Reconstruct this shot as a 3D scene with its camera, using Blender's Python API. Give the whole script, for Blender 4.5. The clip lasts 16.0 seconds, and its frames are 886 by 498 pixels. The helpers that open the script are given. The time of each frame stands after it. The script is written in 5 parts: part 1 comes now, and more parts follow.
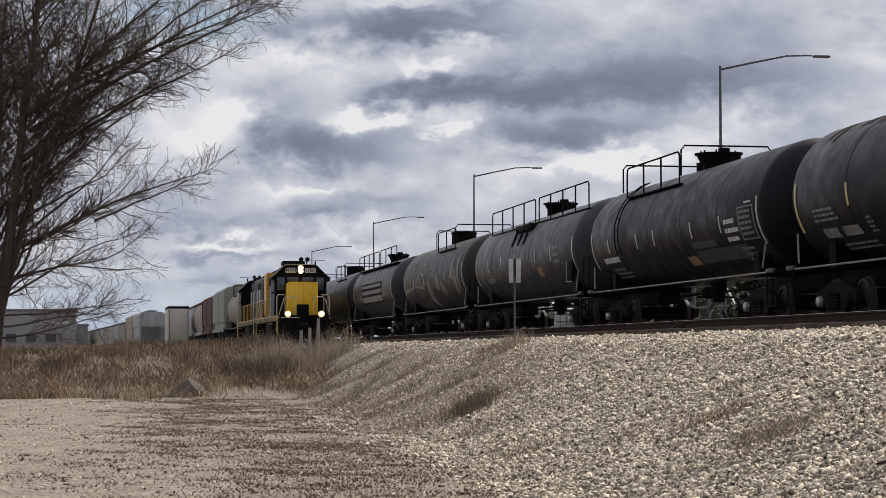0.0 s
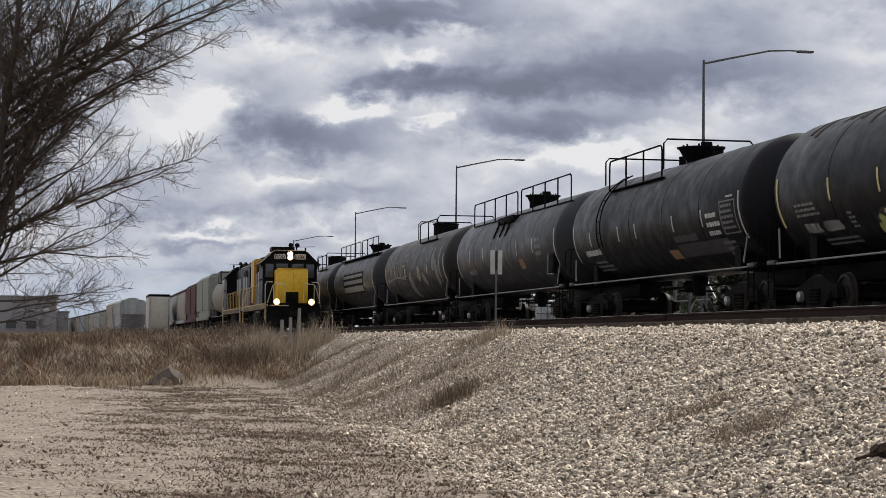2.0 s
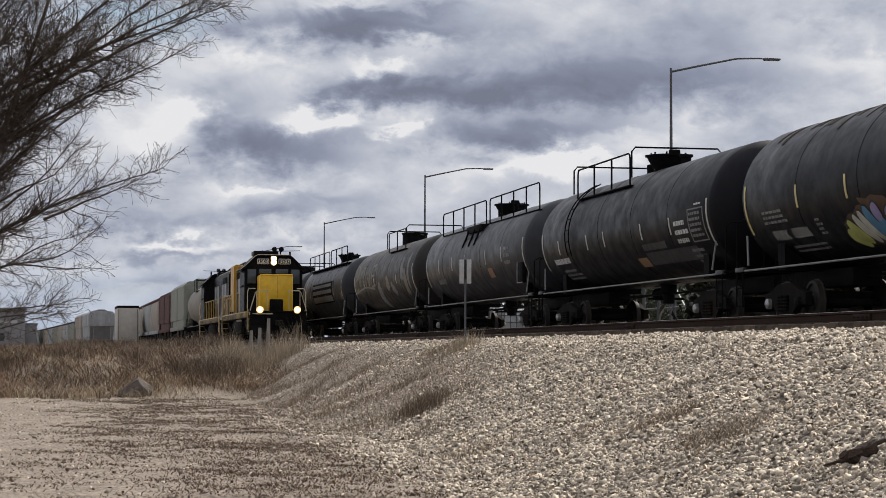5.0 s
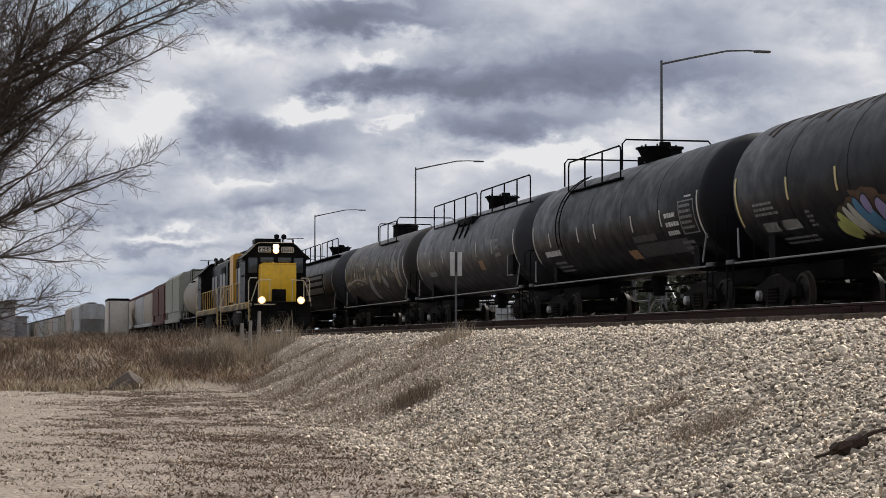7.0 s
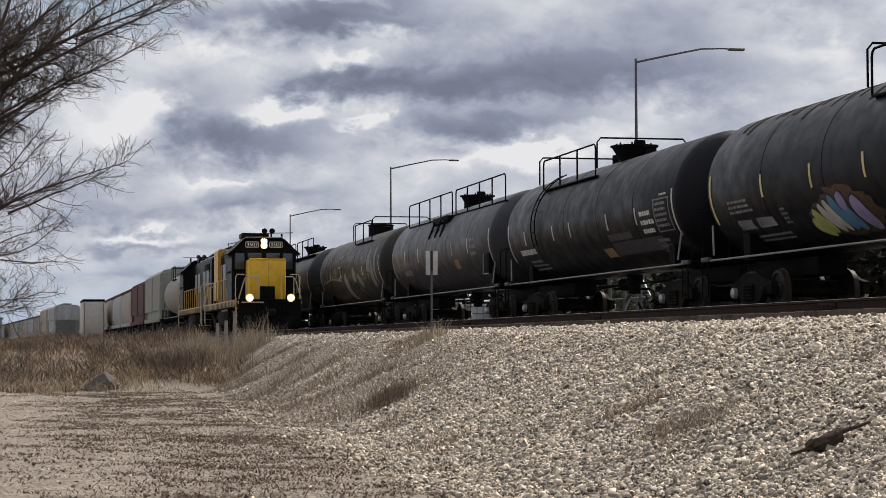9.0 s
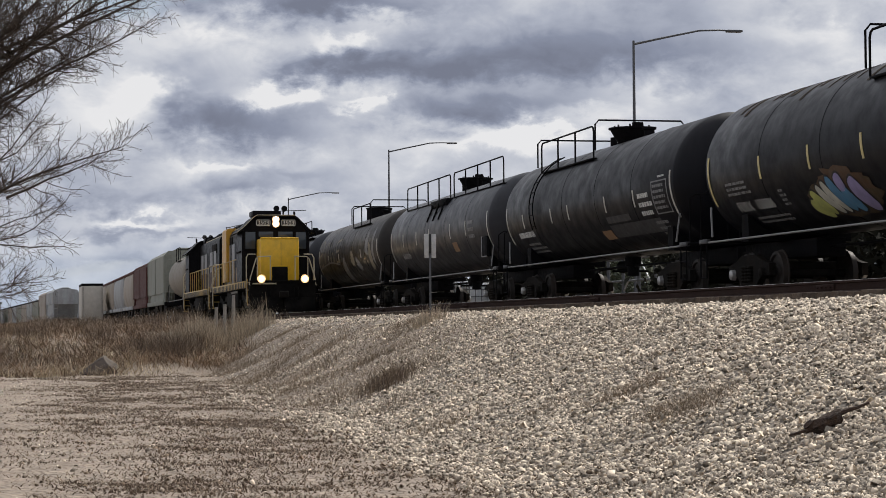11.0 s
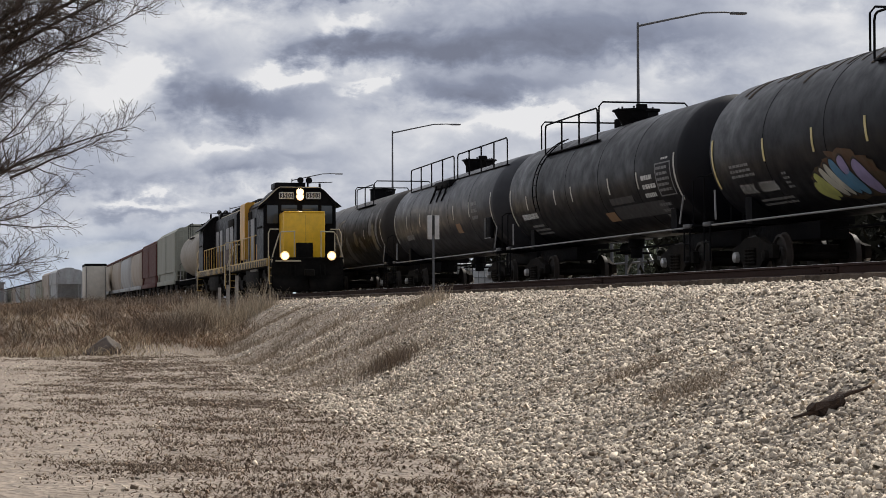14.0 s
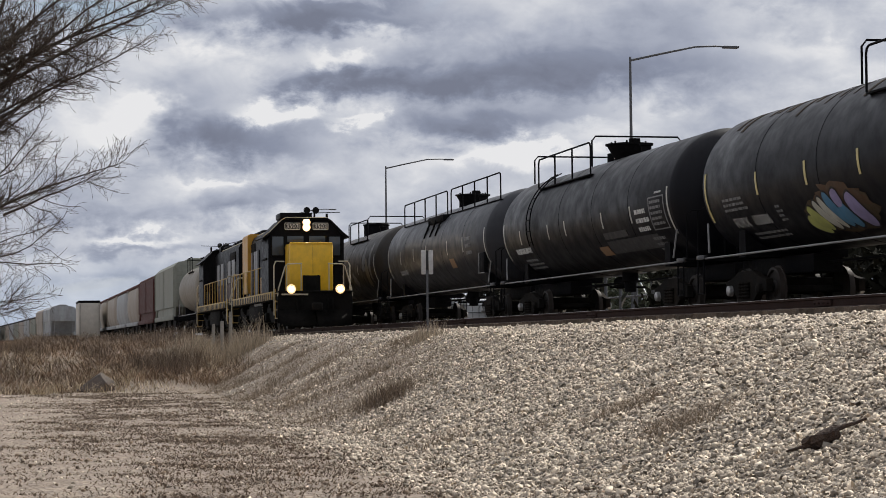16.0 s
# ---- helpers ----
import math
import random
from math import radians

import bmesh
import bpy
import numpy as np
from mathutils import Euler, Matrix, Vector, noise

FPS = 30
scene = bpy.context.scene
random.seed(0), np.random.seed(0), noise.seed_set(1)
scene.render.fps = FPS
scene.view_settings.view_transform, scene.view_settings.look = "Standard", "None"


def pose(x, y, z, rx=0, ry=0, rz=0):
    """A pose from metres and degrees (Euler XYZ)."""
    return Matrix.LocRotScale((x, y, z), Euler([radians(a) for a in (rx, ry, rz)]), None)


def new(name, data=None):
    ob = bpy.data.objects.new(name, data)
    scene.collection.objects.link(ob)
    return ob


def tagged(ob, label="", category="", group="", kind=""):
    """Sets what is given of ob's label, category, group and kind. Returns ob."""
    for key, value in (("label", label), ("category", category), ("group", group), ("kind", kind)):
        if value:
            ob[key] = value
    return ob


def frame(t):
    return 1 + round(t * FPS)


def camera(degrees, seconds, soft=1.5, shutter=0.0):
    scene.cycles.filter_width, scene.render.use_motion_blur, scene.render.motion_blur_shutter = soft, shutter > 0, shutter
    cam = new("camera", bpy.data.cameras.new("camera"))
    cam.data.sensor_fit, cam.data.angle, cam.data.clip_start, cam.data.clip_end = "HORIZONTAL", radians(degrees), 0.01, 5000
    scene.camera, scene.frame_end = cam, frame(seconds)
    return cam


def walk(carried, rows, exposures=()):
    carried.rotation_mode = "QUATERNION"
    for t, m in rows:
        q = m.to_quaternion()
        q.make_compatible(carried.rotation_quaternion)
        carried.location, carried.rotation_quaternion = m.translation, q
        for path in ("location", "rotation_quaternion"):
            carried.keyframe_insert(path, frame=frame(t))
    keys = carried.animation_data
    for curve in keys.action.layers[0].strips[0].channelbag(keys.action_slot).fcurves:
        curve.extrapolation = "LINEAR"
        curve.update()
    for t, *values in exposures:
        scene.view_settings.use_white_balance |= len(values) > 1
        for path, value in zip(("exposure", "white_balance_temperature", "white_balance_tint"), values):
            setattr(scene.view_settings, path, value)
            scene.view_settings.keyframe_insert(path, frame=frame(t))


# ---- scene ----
EYE = (0.0, 0.0, 1.5)
cam = camera(23.93, 16.0, soft=0.85)
# seconds, tilt, lean and turn of the hand-held camera, which stands in one spot
PATH = [
    (0.0, 92.801, -0.000, -9.486),
    (0.5, 93.041, -0.394, -9.421),
    (1.0, 92.724, -0.615, -9.775),
    (1.5, 92.529, -0.634, -9.915),
    (2.0, 92.557, -0.599, -10.014),
    (2.5, 92.680, -0.595, -10.278),
    (3.0, 92.908, -0.761, -10.473),
    (3.5, 92.982, -0.583, -10.639),
    (6.0, 92.651, -0.136, -10.818),
    (6.5, 92.596, -0.163, -10.879),
    (7.0, 92.612, -0.122, -11.099),
    (7.5, 92.501, 0.101, -11.146),
    (8.0, 92.487, 0.076, -11.171),
    (8.5, 92.675, -0.016, -11.570),
    (9.0, 92.586, 0.189, -11.758),
    (11.5, 92.040, 0.417, -11.783),
    (12.0, 91.973, 0.326, -11.771),
    (12.5, 91.832, 0.176, -11.816),
    (13.0, 91.677, 0.228, -11.930),
    (13.5, 91.520, 0.231, -11.907),
    (14.0, 91.608, 0.218, -11.708),
    (14.5, 92.216, 0.516, -11.753),
    (15.0, 92.477, 0.557, -11.806),
    (15.5, 92.401, 0.514, -11.701),
    (16.0, 92.566, 0.518, -11.867),
]
walk(cam, [(t, pose(*EYE, rx, ry, rz)) for t, rx, ry, rz in PATH], [(0.0, 0.0), (16.0, 0.0)])

# main track, siding with tank cars, height of the rail heads
MAIN, SIDING, RAIL = 12.15, 16.5, 2.1


# ---- daylight ----
SUN_DIR = Vector((0.47, 0.48, 0.70)).normalized()
sun_data = bpy.data.lights.new("sun", "SUN")
sun_data.energy, sun_data.angle, sun_data.color = 4.4, radians(0.9), (1.0, 0.95, 0.87)
sun = new("sun", sun_data)
sun.rotation_mode = "QUATERNION"
sun.rotation_quaternion = SUN_DIR.to_track_quat("Z", "Y")
sun.location = (40, 40, 80)


def build_sky():
    """A broken cloud cover over a pale blue sky."""
    world = bpy.data.worlds.new("sky")
    scene.world = world
    world.use_nodes = True
    nt = world.node_tree
    nt.nodes.clear()
    N, L = nt.nodes.new, nt.links.new

    def math_node(op, a, b=None, c=None, clamp=False):
        n = N("ShaderNodeMath")
        n.operation, n.use_clamp = op, clamp
        for i, v in enumerate((a, b, c)):
            if v is None:
                continue
            if isinstance(v, (int, float)):
                n.inputs[i].default_value = v
            else:
                L(v, n.inputs[i])
        return n.outputs[0]

    def mix(f, a, b):
        n = N("ShaderNodeMix")
        n.data_type = "RGBA"
        for sock, v in ((n.inputs[0], f), (n.inputs[6], a), (n.inputs[7], b)):
            if isinstance(v, (int, float)):
                sock.default_value = v
            elif isinstance(v, tuple):
                sock.default_value = (*v, 1)
            else:
                L(v, sock)
        return n.outputs[2]

    co = N("ShaderNodeTexCoord").outputs["Generated"]
    sky = N("ShaderNodeTexSky")
    sky.sky_type, sky.sun_disc = "NISHITA", False
    sky.sun_elevation = math.asin(SUN_DIR.z)
    sky.sun_rotation = math.atan2(SUN_DIR.x, SUN_DIR.y)
    blue = N("ShaderNodeVectorMath")
    blue.operation = "SCALE"
    blue.inputs[3].default_value = 0.085
    L(sky.outputs[0], blue.inputs[0])
    sep = N("ShaderNodeSeparateXYZ")
    L(co, sep.inputs[0])

    def noise_tex(sx, sz, detail, rough, warp=0.0, off=0.0):
        m = N("ShaderNodeMapping")
        m.inputs["Scale"].default_value = (sx, sx, sz)
        m.inputs["Location"].default_value = (off, off * 0.7, off * 1.3)
        L(co, m.inputs[0])
        n = N("ShaderNodeTexNoise")
        n.inputs["Scale"].default_value = 1.0
        n.inputs["Detail"].default_value = detail
        n.inputs["Roughness"].default_value = rough
        n.inputs["Distortion"].default_value = warp
        L(m.outputs[0], n.inputs["Vector"])
        return n.outputs["Fac"]

    big = noise_tex(10, 24, 4, 0.45, 0.15, 3.1)
    mid = noise_tex(24, 44, 4, 0.5, 0.1, 7.7)
    fine = noise_tex(60, 95, 7, 0.6, 0.2, 1.9)
    puff = noise_tex(34, 60, 6, 0.55, 0.6, 5.5)
    # a little wandering of the outlines
    wx = math_node("MULTIPLY_ADD", math_node("SUBTRACT", mid, 0.5), 0.045, math_node("MULTIPLY_ADD", math_node("SUBTRACT", fine, 0.5), 0.03, sep.outputs[0]))
    wz = math_node("MULTIPLY_ADD", math_node("SUBTRACT", puff, 0.5), 0.022, math_node("MULTIPLY_ADD", math_node("SUBTRACT", fine, 0.5), 0.016, sep.outputs[2]))
    # grey undersides (positive) and sunlit heads (negative): across, up, half width, half height, weight
    undersides = [(0.1394, 0.1535, 0.0514, 0.0059, 0.9), (0.1709, 0.1627, 0.0297, 0.0032, 0.5), (0.1989, 0.1233, 0.0568, 0.0076, 1.0),
                  (0.1537, 0.1258, 0.0216, 0.0054, 0.5), (0.2259, 0.104, 0.0405, 0.0065, 0.8), (0.2482, 0.1348, 0.046, 0.0092, 0.6),
                  (0.2985, 0.1532, 0.0487, 0.0081, 0.3), (0.2946, 0.1295, 0.0324, 0.0097, 0.35), (0.0985, 0.0994, 0.0162, 0.0122, 0.55),
                  (0.1227, 0.0945, 0.0243, 0.0081, 0.6), (0.1411, 0.1042, 0.0216, 0.0043, 0.35), (0.1101, 0.0647, 0.0297, 0.0035, 0.55),
                  (0.134, 0.0719, 0.0216, 0.0038, 0.45), (0.0595, 0.0597, 0.0243, 0.003, 0.4), (0.0519, 0.0448, 0.0405, 0.0022, 0.4),
                  (0.3372, 0.1293, 0.0324, 0.0059, 0.2), (0.0848, 0.1138, 0.0108, 0.0076, 0.25), (0.0787, 0.0332, 0.0405, 0.0019, 0.3)]
    heads = [(0.1534, 0.1338, 0.0122, 0.0049, -0.8), (0.1742, 0.1461, 0.0162, 0.0032, -0.4), (0.1275, 0.1115, 0.0176, 0.0043, -0.9),
             (0.0635, 0.1119, 0.0122, 0.007, -0.55), (0.0427, 0.0994, 0.0135, 0.007, -0.4), (0.1637, 0.1046, 0.0103, 0.0022, -0.9),
             (0.1151, 0.1251, 0.0122, 0.0043, -0.3), (0.0624, 0.0504, 0.0162, 0.0022, -0.8), (0.0964, 0.0766, 0.0162, 0.0024, -0.5),
             (0.2473, 0.0908, 0.0216, 0.0043, -0.8), (0.2252, 0.086, 0.0243, 0.0032, -0.5), (0.2702, 0.1008, 0.0189, 0.0032, -0.45),
             (0.1443, 0.1644, 0.0216, 0.0024, -0.5), (0.3612, 0.1369, 0.0216, 0.007, -0.35), (0.3457, 0.1527, 0.0243, 0.0043, -0.3),
             (0.0868, 0.1351, 0.0243, 0.0059, -0.35), (0.1211, 0.0528, 0.0243, 0.0024, -0.35), (0.3006, 0.1083, 0.0216, 0.0049, -0.35)]
    total = math_node("MULTIPLY_ADD", math_node("SUBTRACT", big, 0.5), 0.55, 0.285)
    total = math_node("MULTIPLY_ADD", math_node("SUBTRACT", mid, 0.5), 0.75, total)
    total = math_node("MULTIPLY_ADD", math_node("SUBTRACT", fine, 0.5), 0.55, total)
    for ax, az, rx, rz, w in undersides + heads:
        dx = math_node("DIVIDE", math_node("SUBTRACT", wx, ax), rx)
        dz = math_node("DIVIDE", math_node("SUBTRACT", wz, az), rz)
        q = math_node("ADD", math_node("MULTIPLY", dx, dx), math_node("MULTIPLY", dz, dz))
        g = math_node("EXPONENT", math_node("MULTIPLY", q, -0.7))
        total = math_node("MULTIPLY_ADD", g, w * 0.72, total)
    ramp = N("ShaderNodeValToRGB")
    el = ramp.color_ramp.elements
    el[0].position, el[0].color = 0.0, (0.80, 0.80, 0.815, 1)
    el[1].position, el[1].color = 1.0, (0.185, 0.203, 0.268, 1)
    for p, c in ((0.20, (0.60, 0.62, 0.675)), (0.45, (0.415, 0.445, 0.53)), (0.72, (0.255, 0.283, 0.37))):
        e = el.new(p)
        e.color = (*c, 1)
    L(math_node("MULTIPLY_ADD", total, 0.94, 0.0, clamp=True), ramp.inputs[0])
    # rifts of blue, mostly where the cover is thin
    rift = math_node("SUBTRACT", noise_tex(7, 22, 4, 0.6, 0.5, 12.4), 0.60)
    dx = math_node("DIVIDE", math_node("SUBTRACT", wx, 0.045), 0.045)
    dz = math_node("DIVIDE", math_node("SUBTRACT", wz, 0.158), 0.012)
    patch = math_node("EXPONENT", math_node("MULTIPLY", math_node("ADD", math_node("MULTIPLY", dx, dx), math_node("MULTIPLY", dz, dz)), -1.0))
    rift = math_node("ADD", math_node("MULTIPLY", rift, 4.0), math_node("MULTIPLY", patch, 0.9), clamp=True)
    col = mix(math_node("MULTIPLY", rift, 0.75), ramp.outputs[0], blue.outputs[0])
    # towards the horizon the cover pales into one even tone
    low = math_node("SUBTRACT", 1.0, math_node("DIVIDE", sep.outputs[2], 0.045), clamp=True)
    col = mix(math_node("MULTIPLY", low, 0.75), col, (0.48, 0.57, 0.70))
    bg = N("ShaderNodeBackground")
    bg.inputs["Strength"].default_value = 1.0
    L(col, bg.inputs["Color"])
    out = N("ShaderNodeOutputWorld")
    L(bg.outputs[0], out.inputs["Surface"])


build_sky()


# ---- materials ----
def M(name, col, rough=0.6, metal=0.0, var=0.22, scale=6.0, stain=None, amount=0.35, stain_scale=1.1, streak=1.0,
      bump=0.0, bump_scale=40.0, per_object=0.0, per_island=0.0, glow=0.0, space="Object", spec=0.5, dust_skylight=None):
    """Base colour with fine grain, stains of a second colour, and a fine relief."""
    m = bpy.data.materials.new(name)
    m.use_nodes = True
    nt = m.node_tree
    N, L = nt.nodes.new, nt.links.new
    b = nt.nodes["Principled BSDF"]
    b.inputs["Roughness"].default_value, b.inputs["Metallic"].default_value = rough, metal
    b.inputs["Specular IOR Level"].default_value = spec
    co = N("ShaderNodeTexCoord").outputs[space] if space == "Object" else N("ShaderNodeNewGeometry").outputs["Position"]

    def tex(s, detail, rgh, stretch=1.0, off=0.0):
        mp = N("ShaderNodeMapping")
        mp.inputs["Scale"].default_value = (s, s, s * stretch)
        mp.inputs["Location"].default_value = (off, off, off)
        L(co, mp.inputs[0])
        n = N("ShaderNodeTexNoise")
        n.inputs["Scale"].default_value, n.inputs["Detail"].default_value, n.inputs["Roughness"].default_value = 1.0, detail, rgh
        L(mp.outputs[0], n.inputs["Vector"])
        return n.outputs["Fac"]

    def ramp(f, p0, p1, a, c):
        r = N("ShaderNodeMapRange")
        r.inputs[1].default_value, r.inputs[2].default_value, r.inputs[3].default_value, r.inputs[4].default_value = p0, p1, a, c
        L(f, r.inputs[0])
        return r.outputs[0]

    grain = tex(scale, 6, 0.62)
    val = ramp(grain, 0.3, 0.7, 1 - var, 1 + var)

    def times(a, k):
        n = N("ShaderNodeMath")
        n.operation = "MULTIPLY"
        L(a, n.inputs[0])
        L(k, n.inputs[1])
        return n.outputs[0]

    if per_object:
        val = times(val, ramp(N("ShaderNodeObjectInfo").outputs["Random"], 0, 1, 1 - per_object, 1 + per_object))
    if per_island:
        val = times(val, ramp(N("ShaderNodeNewGeometry").outputs["Random Per Island"], 0, 1, 1 - per_island, 1 + per_island))
    rgb = N("ShaderNodeVectorMath")
    rgb.operation = "SCALE"
    rgb.inputs[0].default_value = col[:3]
    L(val, rgb.inputs[3])
    out = rgb.outputs[0]
    if stain:
        mx = N("ShaderNodeMix")
        mx.data_type = "RGBA"
        L(ramp(tex(stain_scale, 7, 0.68, streak, 5.3), 0.45, 0.72, 0, amount), mx.inputs[0])
        L(out, mx.inputs[6])
        mx.inputs[7].default_value = (*stain, 1)
        out = mx.outputs[2]
        L(ramp(grain, 0.3, 0.7, max(0.05, rough - 0.12), min(1, rough + 0.12)), b.inputs["Roughness"])
    if dust_skylight:
        # a paler film on upward faces, thinned by the grain: dust with skylight painted in
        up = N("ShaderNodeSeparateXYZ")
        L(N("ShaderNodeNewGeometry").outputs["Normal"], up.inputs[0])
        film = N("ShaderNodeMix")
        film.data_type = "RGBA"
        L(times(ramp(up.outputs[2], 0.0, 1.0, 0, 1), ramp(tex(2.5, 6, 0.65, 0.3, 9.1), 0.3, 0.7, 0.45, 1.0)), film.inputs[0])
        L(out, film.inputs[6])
        film.inputs[7].default_value = (*dust_skylight, 1)
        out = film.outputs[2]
    L(out, b.inputs["Base Color"])
    if bump:
        bp = N("ShaderNodeBump")
        bp.inputs["Strength"].default_value, bp.inputs["Distance"].default_value = bump, 0.02
        L(tex(bump_scale, 5, 0.6, 1.0, 2.2), bp.inputs["Height"])
        L(bp.outputs[0], b.inputs["Normal"])
    if glow:
        b.inputs["Emission Color"].default_value = (*col[:3], 1)
        b.inputs["Emission Strength"].default_value = glow
    return m


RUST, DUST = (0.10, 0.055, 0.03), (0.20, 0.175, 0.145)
# tank paints whose last colour pales upward faces: dust plus painted skylight
m_tank_black = M("black_tank_paint", (0.0045, 0.0050, 0.0078), 0.4, var=0.15, scale=2, stain=(0.0085, 0.0088, 0.0105), amount=0.5, stain_scale=0.8, streak=0.2, spec=0.12, dust_skylight=(0.037, 0.036, 0.039))
m_tank_grey = M("weathered_tank_paint", (0.030, 0.031, 0.036), 0.4, var=0.15, scale=2, stain=(0.05, 0.047, 0.046), amount=0.5, stain_scale=0.8, streak=0.2, spec=0.15, dust_skylight=(0.105, 0.108, 0.118))
m_tank_rust = M("rusty_tank_paint", (0.024, 0.023, 0.023), 0.45, var=0.3, scale=3, stain=(0.05, 0.040, 0.032), amount=0.4, stain_scale=0.7, streak=0.3, spec=0.15, dust_skylight=(0.10, 0.092, 0.085))
m_tank_dark = M("black_steel_fittings", (0.008, 0.008, 0.009), 0.6, var=0.3, scale=9, stain=(0.016, 0.014, 0.013), amount=0.4, spec=0.02)
m_bogie = M("grimy_bogie_steel", (0.013, 0.012, 0.011), 0.75, var=0.35, scale=10, stain=(0.04, 0.03, 0.022), amount=0.5, bump=0.3, spec=0.03)
m_wheel = M("worn_wheel_steel", (0.022, 0.018, 0.015), 0.7, metal=0.1, var=0.3, scale=12, stain=(0.05, 0.03, 0.02), amount=0.6)
m_tread = M("bright_bearing_steel", (0.42, 0.41, 0.40), 0.35, metal=0.6, var=0.2, scale=20)
m_white_mark = M("stencil_white", (0.62, 0.62, 0.60), 0.6, var=0.25, scale=20, stain=(0.12, 0.11, 0.1), amount=0.7, stain_scale=8)
m_faint_mark = M("faded_stencil_white", (0.20, 0.20, 0.20), 0.6, var=0.3, scale=20, stain=(0.04, 0.04, 0.04), amount=0.8, stain_scale=8)
m_grey_patch = M("grey_repaint", (0.038, 0.038, 0.040), 0.5, var=0.3, scale=5, stain=(0.02, 0.02, 0.02), amount=0.4)
m_reflector = M("yellow_reflector_tape", (0.62, 0.52, 0.22), 0.4, var=0.2, scale=15, stain=(0.2, 0.17, 0.1), amount=0.5, stain_scale=4)
m_reflector_w = M("white_reflector_tape", (0.50, 0.49, 0.44), 0.4, var=0.2, scale=15, stain=(0.15, 0.13, 0.1), amount=0.5, stain_scale=4)
m_placard = M("orange_placard", (0.30, 0.17, 0.085), 0.5, var=0.2, scale=15, stain=(0.12, 0.08, 0.05), amount=0.5, stain_scale=5)
m_sill_pipe = M("light_grey_pipe", (0.24, 0.24, 0.24), 0.5, metal=0.2, var=0.2, scale=8, stain=RUST, amount=0.3)
m_black = M("locomotive_black", (0.009, 0.009, 0.010), 0.42, var=0.3, scale=5, stain=(0.022, 0.019, 0.017), amount=0.4, streak=0.3, spec=0.03)
m_yellow = M("locomotive_yellow", (0.80, 0.47, 0.02), 0.42, var=0.10, scale=4, stain=(0.30, 0.17, 0.03), amount=0.35, stain_scale=1.5, streak=0.3)
m_orange = M("grimy_sill_yellow", (0.46, 0.30, 0.06), 0.5, var=0.2, scale=4, stain=(0.10, 0.06, 0.03), amount=0.6, stain_scale=2, streak=0.4)
m_loco_grey = M("hood_door_grey", (0.25, 0.255, 0.26), 0.5, var=0.15, scale=5, stain=(0.10, 0.09, 0.085), amount=0.55, stain_scale=2, streak=0.3)
m_amber = M("faded_amber_paint", (0.50, 0.255, 0.018), 0.45, var=0.15, scale=4, stain=(0.20, 0.10, 0.02), amount=0.4, stain_scale=1.5, streak=0.3)
m_maroon = M("grimy_maroon_panel", (0.045, 0.018, 0.012), 0.6, var=0.3, scale=5, stain=(0.02, 0.015, 0.012), amount=0.5)
m_rail_pipe = M("handrail_cream", (0.50, 0.44, 0.32), 0.5, var=0.15, scale=8, stain=(0.25, 0.18, 0.1), amount=0.4)
m_under = M("oily_underframe", (0.009, 0.0085, 0.008), 0.7, var=0.35, scale=8, stain=(0.03, 0.026, 0.022), amount=0.4, bump=0.3, spec=0.03)
m_lamp = M("lit_headlamp", (1.0, 0.86, 0.66), 0.3, glow=28.0, var=0.0)
m_ditch = M("lit_ditch_lamp", (1.0, 0.78, 0.52), 0.3, glow=26.0, var=0.0)
# painted lens bloom: glows in a ring round each lit lamp
m_halo = M("warm_lamp_bloom", (1.0, 0.62, 0.30), 0.4, glow=1.1, var=0.0)
m_reed = M("pale_grey_reed", (0.36, 0.295, 0.215), 0.85, var=0.3, scale=2, per_island=0.4, space="World")
m_board = M("number_board", (0.02, 0.02, 0.02), 0.5, var=0.15, scale=6)
m_board_white = M("number_white", (0.75, 0.73, 0.68), 0.5, var=0.1)
m_digit = M("number_black", (0.012, 0.012, 0.012), 0.6, var=0.1)
m_cab_glass = M("cab_window_glass", (0.05, 0.06, 0.07), 0.08, var=0.05, scale=2)
m_hop_grey = M("grey_green_hopper_paint", (0.25, 0.26, 0.225), 0.6, var=0.12, scale=3, stain=(0.16, 0.14, 0.12), amount=0.45, stain_scale=0.9, streak=0.3, spec=0.1)
m_hop_red = M("oxide_red_hopper_paint", (0.075, 0.024, 0.021), 0.62, var=0.2, scale=3, stain=(0.08, 0.05, 0.04), amount=0.5, streak=0.3, spec=0.1)
m_hop_tan = M("dusty_cream_hopper_paint", (0.36, 0.325, 0.285), 0.65, var=0.12, scale=3, stain=(0.20, 0.15, 0.11), amount=0.5, stain_scale=0.8, streak=0.25, spec=0.1)
m_hop_blue = M("pale_grey_hopper_paint", (0.36, 0.375, 0.385), 0.65, var=0.12, scale=3, stain=(0.18, 0.15, 0.13), amount=0.45, stain_scale=0.8, streak=0.25, spec=0.1)
m_train_tank = M("cream_tank_paint", (0.27, 0.25, 0.215), 0.55, var=0.12, scale=3, stain=(0.15, 0.12, 0.09), amount=0.5, stain_scale=1.0, streak=0.25, spec=0.1)
m_rail = M("rusty_rail_steel", (0.034, 0.021, 0.018), 0.8, metal=0.0, var=0.3, scale=12, stain=(0.05, 0.035, 0.03), amount=0.5, bump=0.2, space="World", spec=0.05)
m_railhead = M("polished_rail_head", (0.36, 0.33, 0.31), 0.33, metal=0.9, var=0.25, scale=10, stain=(0.10, 0.07, 0.05), amount=0.5, space="World")
m_tie = M("creosoted_timber", (0.085, 0.065, 0.05), 0.85, var=0.4, scale=14, stain=(0.17, 0.15, 0.13), amount=0.5, stain_scale=6, bump=0.6, per_object=0.4, spec=0.05)
